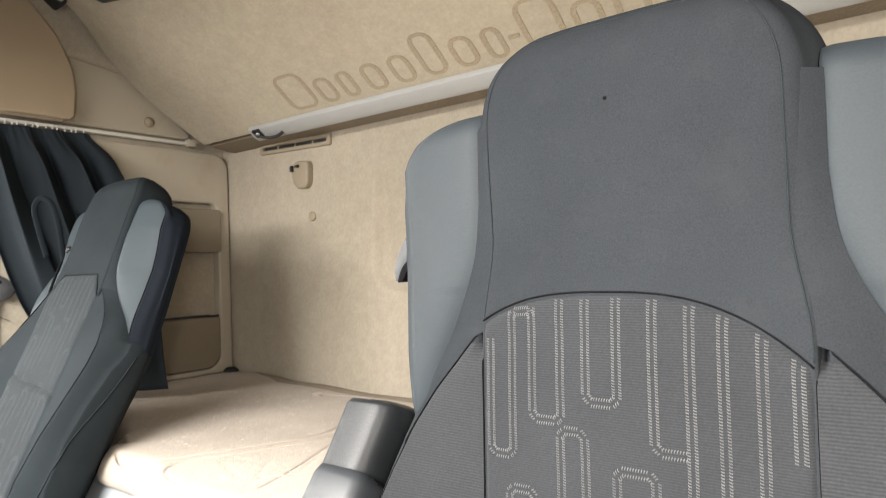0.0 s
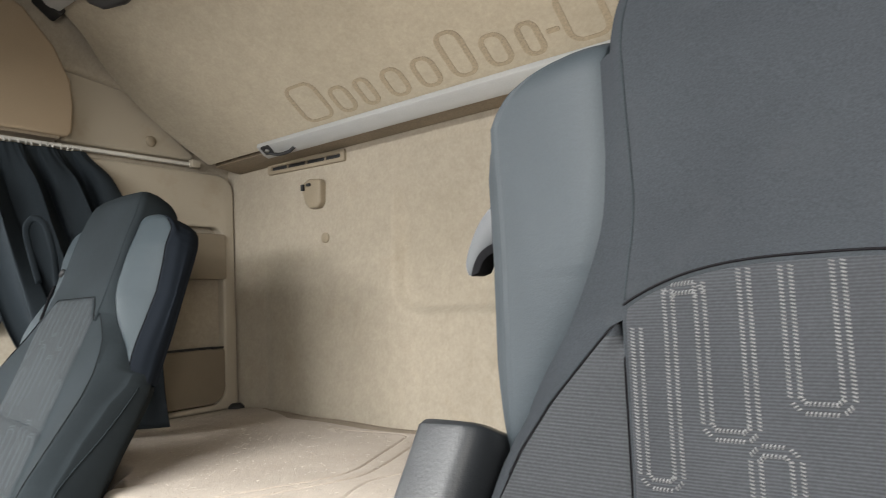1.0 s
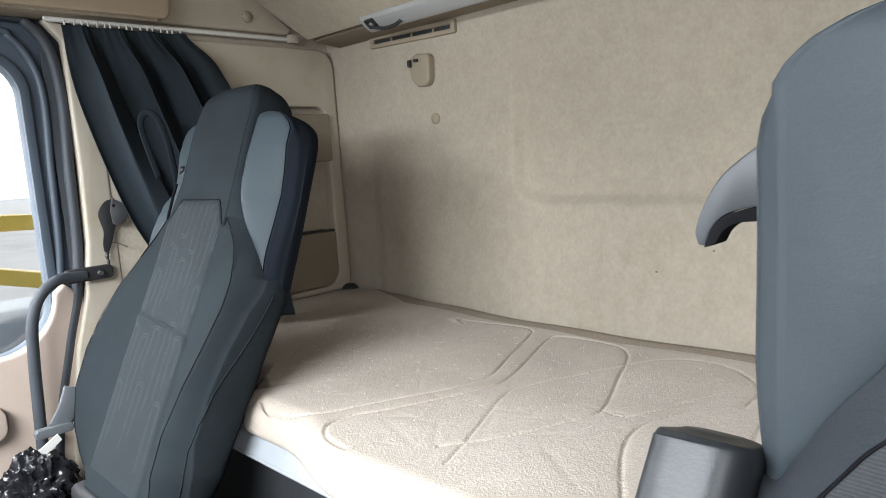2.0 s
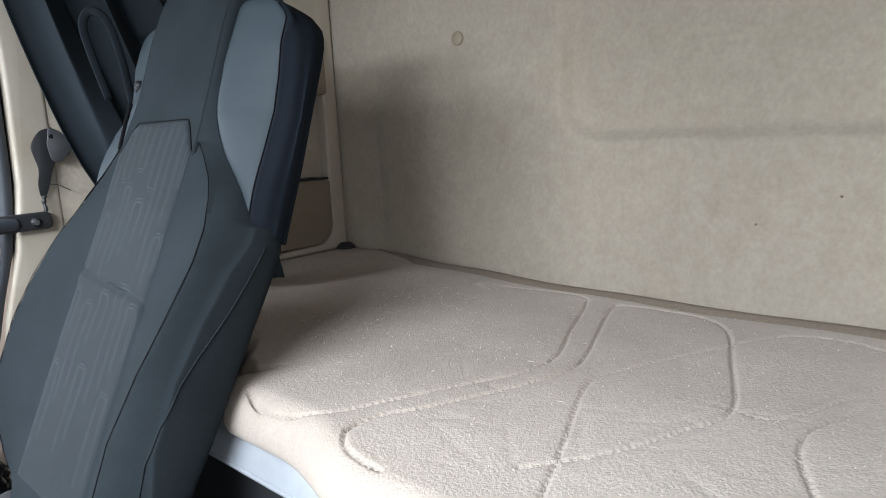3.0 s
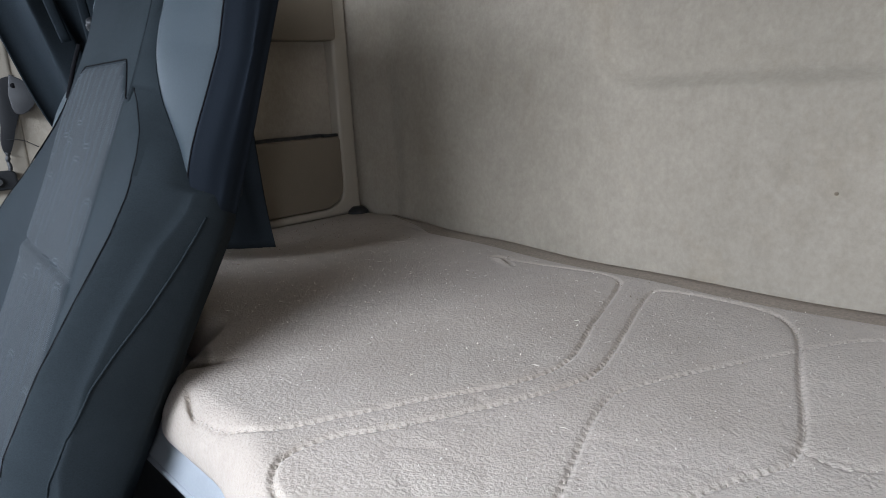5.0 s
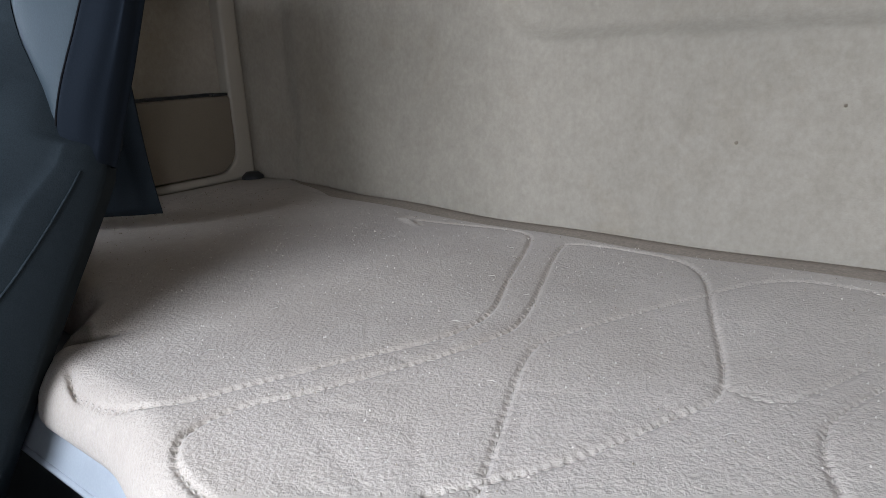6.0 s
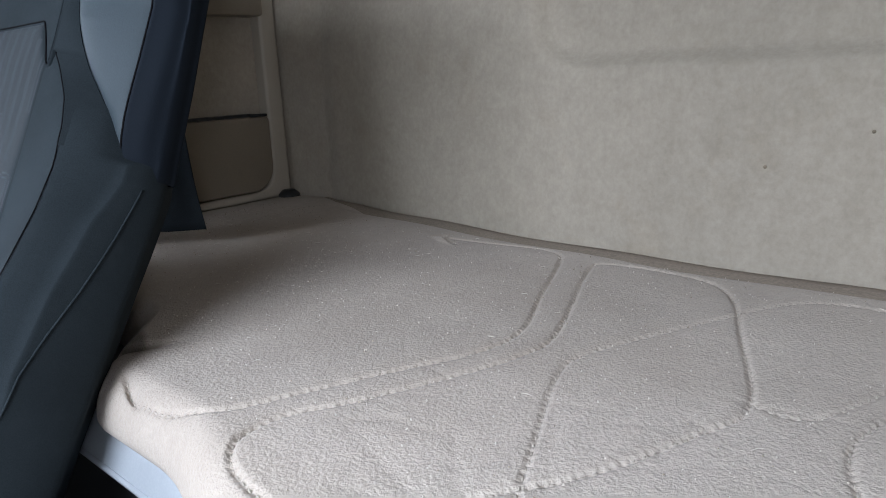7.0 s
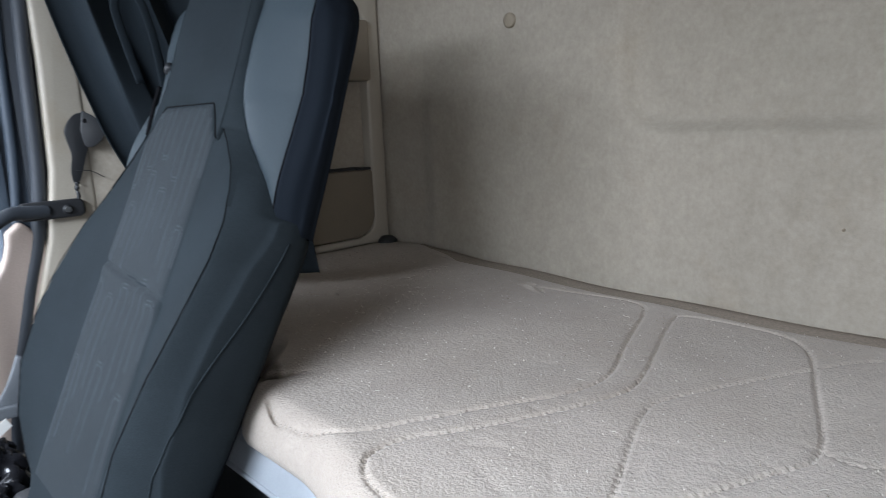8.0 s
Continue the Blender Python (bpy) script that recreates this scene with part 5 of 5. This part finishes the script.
def build_curtain():
    root = thing("curtain", (-1.95, 1.0, 0.7), "gathered navy-black cab curtain hanging from the rail", "curtain")
    n, m = 70, 150
    rng = random.Random(3)
    phases = [rng.uniform(0, 6.28) for _ in range(4)]
    P = np.zeros((n, m, 3))
    for i in range(n):
        t = i / (n - 1)
        left = spline([(-1.990, 0.832, 1.408), (-1.985, 0.850, 1.25), (-1.975, 0.915, 1.00), (-1.955, 0.965, 0.86), (-1.920, 1.020, 0.705)], 12)
        right = spline([(-1.990, 1.108, 1.408), (-1.970, 1.150, 1.32), (-1.900, 1.185, 1.15), (-1.810, 1.195, 0.92), (-1.742, 1.192, 0.706)], 12)
        k = t * (len(left) - 1)
        a = np.array([np.interp(k, range(len(left)), left[:, c]) for c in range(3)])
        b = np.array([np.interp(k, range(len(right)), right[:, c]) for c in range(3)])
        for j in range(m):
            s = j / (m - 1)
            amp = (0.010 + 0.026 * float(smoothstep(0.0, 0.25, t))) * (1 - 0.92 * float(smoothstep(0.5, 0.97, t)))
            fold = math.sin(2 * math.pi * 3.6 * s + 1.5 * math.sin(2.6 * t + phases[0]) + phases[1])
            fold += 0.30 * math.sin(2 * math.pi * 6.3 * s + 2.6 * t + phases[2]) + 0.16 * math.sin(2 * math.pi * 21 * s + phases[3]) * (1 - float(smoothstep(0.0, 0.2, t)))
            p = a + (b - a) * s
            p = p + np.array([0.75 * amp * (fold + 1.35), 0.25 * amp * math.cos(2 * math.pi * 6.5 * s + phases[1]), 0.0])
            p[0] = max(p[0], -1.983)
            P[i, j] = p
    cloth = shell("cloth", P.reshape(-1, 3), grid_faces(n, m), M_CURTAIN, root, "pleated dark cloth")
    sol = cloth.modifiers.new("thickness", 'SOLIDIFY')
    sol.thickness = 0.0015
    # tie loop
    loop = spline([(-1.838, 0.942, 1.060), (-1.840, 0.925, 1.130), (-1.836, 0.915, 1.180), (-1.832, 0.928, 1.204), (-1.826, 0.950, 1.190), (-1.822, 0.965, 1.130), (-1.824, 0.975, 1.050)], 7)
    v, f = tube_mesh(loop, 0.0075, 8, True, 0.22, (1, 0.1, 0.0))
    shell("tie_loop", v, f, M_CURTAIN, root, "looped dark tie band")
    for k in range(17):
        y = 0.838 + 0.0162 * k + (0.004 if k % 3 else 0.0)
        v, f = tube_mesh([(-1.988, y, 1.402), (-1.988, y, 1.420)], 0.0022, 6)
        shell("glider", v, f, M_WHITE, root, "white plastic glider")
    return root


build_curtain()

# ---- pillar strap, grab handle, belt end ----
strap = thing("pillar_strap", (-2.01, 0.89, 1.02), "short black webbing strap hanging on the pillar", "strap")
band = [tuple(p) for p in spline([(0.898, 1.021), (0.876, 1.014), (0.861, 0.990), (0.863, 0.968), (0.866, 0.945), (0.861, 0.918), (0.864, 0.896), (0.873, 0.897), (0.880, 0.915), (0.888, 0.940), (0.899, 0.962)], 4)]
part("webbing", prism_bm(band, lambda a, b, q: (-2.008 + 0.004 * math.sin(60 * (b - 0.9)) + q, a, b), 0.003), M_BLACK, strap, "hanging black webbing", bevel=0.001)
lobe = [tuple(p) for p in spline([(0.890, 1.022), (0.909, 1.010), (0.921, 0.988), (0.915, 0.970), (0.900, 0.958), (0.888, 0.962), (0.884, 0.990)], 4)]
part("flap", prism_bm(lobe, lambda a, b, q: (-2.000 + 0.30 * (a - 0.885) + q, a, b), 0.003), M_BLACK, strap, "folded-back webbing flap", bevel=0.001)
v, f = tube_mesh([(-2.000, 0.893, 1.004), (-1.994, 0.893, 1.004)], [0.005, 0.004], 10)
shell("rivet", v, f, M_PIPING, strap, "small dark rivet")
v, f = tube_mesh(spline([(-2.002, 0.868, 0.897), (-2.003, 0.866, 0.884), (-2.001, 0.867, 0.872), (-2.003, 0.864, 0.862)], 6), [0.0042, 0.0040, 0.0032, 0.0030, 0.0040, 0.0044, 0.0036, 0.0030, 0.0028] + [0.0035] * 10, 8)
shell("frayed_end", v, f, M_BLACK, strap, "thin frayed strap end")
v, f = tube_mesh(spline([(-2.003, 0.870, 0.918), (-1.998, 0.892, 0.915), (-2.0, 0.914, 0.902)], 6), 0.0007, 5)
shell("loose_thread", v, f, M_BLACK, strap, "loose dark thread")

handle = thing("grab_handle", (-2.0, 0.75, 0.5), "dark grey tubular grab handle bolted to the pillar", "grab handle")
hl = spline([(-2.003, 0.815, 0.851), (-1.995, 0.785, 0.852), (-1.985, 0.750, 0.852), (-1.980, 0.712, 0.825), (-1.980, 0.690, 0.775), (-1.982, 0.682, 0.700), (-1.985, 0.676, 0.560), (-1.990, 0.670, 0.380)], 8)
v, f = tube_mesh(hl, 0.0122, 14)
shell("tube", v, f, M_RUBBER, handle, "dark grey coated tube")
plate = part("bolt_plate", prism_bm(rounded_rect(0.770, 0.874, 0.836, 0.868, 0.010, 5), yz(-2.014), 0.018), M_BLACK, handle, "black bolt plate", bevel=0.005, segments=3)
v, f = tube_mesh([(-1.998, 0.845, 0.851), (-1.992, 0.845, 0.851)], [0.0095, 0.008], 16)
bolt = shell("bolt", v, f, M_BLACK, plate, "black washer")
v, f = tube_mesh([(-1.994, 0.845, 0.851), (-1.988, 0.845, 0.851)], [0.0060, 0.0052], 6)
shell("bolt_head", v, f, M_STEEL, plate, "steel bolt head", smooth=False)

belt = thing("belt_buckle", (-1.93, 0.68, 0.45), "grey seat belt end with a white paper tag", "seat belt")
part("anchor", prism_bm(rounded_rect(0.652, 0.728, 0.522, 0.543, 0.008, 5), yz(-1.955), 0.022), M_BUCKLE, belt, "grey plastic belt tongue", bevel=0.005)
part("tag", prism_bm([(0.640, 0.500), (0.690, 0.530), (0.697, 0.515), (0.650, 0.482)], yz(-1.922), 0.002), M_WHITE, belt, "white paper tag", smooth=False)
v, f = tube_mesh(spline([(-1.945, 0.700, 0.535), (-1.940, 0.722, 0.572), (-1.945, 0.742, 0.615)], 8), 0.022, 10, True, 0.12, (1, 0, 0.1))
shell("webbing", v, f, M_BUCKLE, belt, "grey belt webbing")


def build_bag():
    bm = bmesh.new()
    bmesh.ops.create_icosphere(bm, subdivisions=5, radius=1.0)
    for q in bm.verts:
        n1 = noise.noise(q.co * 2.1)
        n2 = abs(noise.noise(q.co * 5.0 + Vector((3, 1, 2))))
        n3 = abs(noise.noise(q.co * 11.0))
        k = 1 + 0.22 * n1 - 0.30 * n2 - 0.12 * n3
        q.co = Vector((-1.915 + q.co.x * 0.075 * k, 0.640 + q.co.y * 0.085 * k, 0.415 + q.co.z * 0.098 * k))
    ob = part("bin_bag", bm, M_BAG)
    return tagged(ob, "crumpled shiny black bin bag beside the seat", "bag")


build_bag()
tagged(part("sill_box", box_bm(-2.03, -1.86, 0.30, 0.86, 0.0, 0.36), M_BLACK, bevel=0.02, segments=3), "black plastic step box beside the passenger seat", "step box")

# ---- outside ----
ground = bmesh.new()
bmesh.ops.create_grid(ground, x_segments=8, y_segments=8, size=1500)
for q in ground.verts:
    q.co.z = -1.35
tagged(part("ground", ground, M_ASPHALT, smooth=False), "grey asphalt yard", "ground", kind="structure")

machine = thing("yellow_loader", (-8.3, 2.0, -1.35), "yellow boom loader parked in the yard", "loader")
part("body", prism_bm([(0.2, -0.95), (3.6, -0.95), (3.6, -0.25), (0.2, -0.25)], yz(-9.4), 1.5), M_GREY, machine, "pale grey chassis body", bevel=0.08)
part("upper_boom", prism_bm([(0.4, 0.70), (2.25, 0.60), (2.25, 0.76), (0.4, 0.90)], yz(-8.4), 0.3), M_YELLOW, machine, "yellow upper boom", bevel=0.03)
part("lower_boom", prism_bm([(0.6, 0.42), (0.8, 0.52), (3.4, -0.15), (3.3, -0.32)], yz(-8.6), 0.3), M_YELLOW, machine, "yellow lower boom", bevel=0.03)
part("strut", prism_bm([(0.5, 0.44), (0.62, 0.44), (0.58, 0.74), (0.46, 0.74)], yz(-8.5), 0.2), M_YELLOW, machine, "yellow link", bevel=0.02)
for y in (0.8, 3.0):
    for x in (-7.85, -9.45):
        v, f = tube_mesh([(x - 0.18, y, -0.87), (x - 0.13, y, -0.87), (x + 0.13, y, -0.87), (x + 0.18, y, -0.87)], [0.40, 0.48, 0.48, 0.40], 28, True, 1.0, (0, 0, 1))
        shell("wheel", v, f, M_TYRE, machine, "black loader tyre")

# white overcast haze far behind the yard
haze, hn, hb, hc = nodes_of("overcast_haze")
hb.inputs["Base Color"].default_value = (0.9, 0.92, 0.95, 1)
hb.inputs["Emission Color"].default_value = (0.93, 0.97, 1.0, 1)
hb.inputs["Emission Strength"].default_value = 1.1
tagged(part("backdrop", box_bm(-141, -140, -150, 190, -1.35, 90), haze, smooth=False), "white overcast haze beyond the yard", "backdrop", kind="structure")
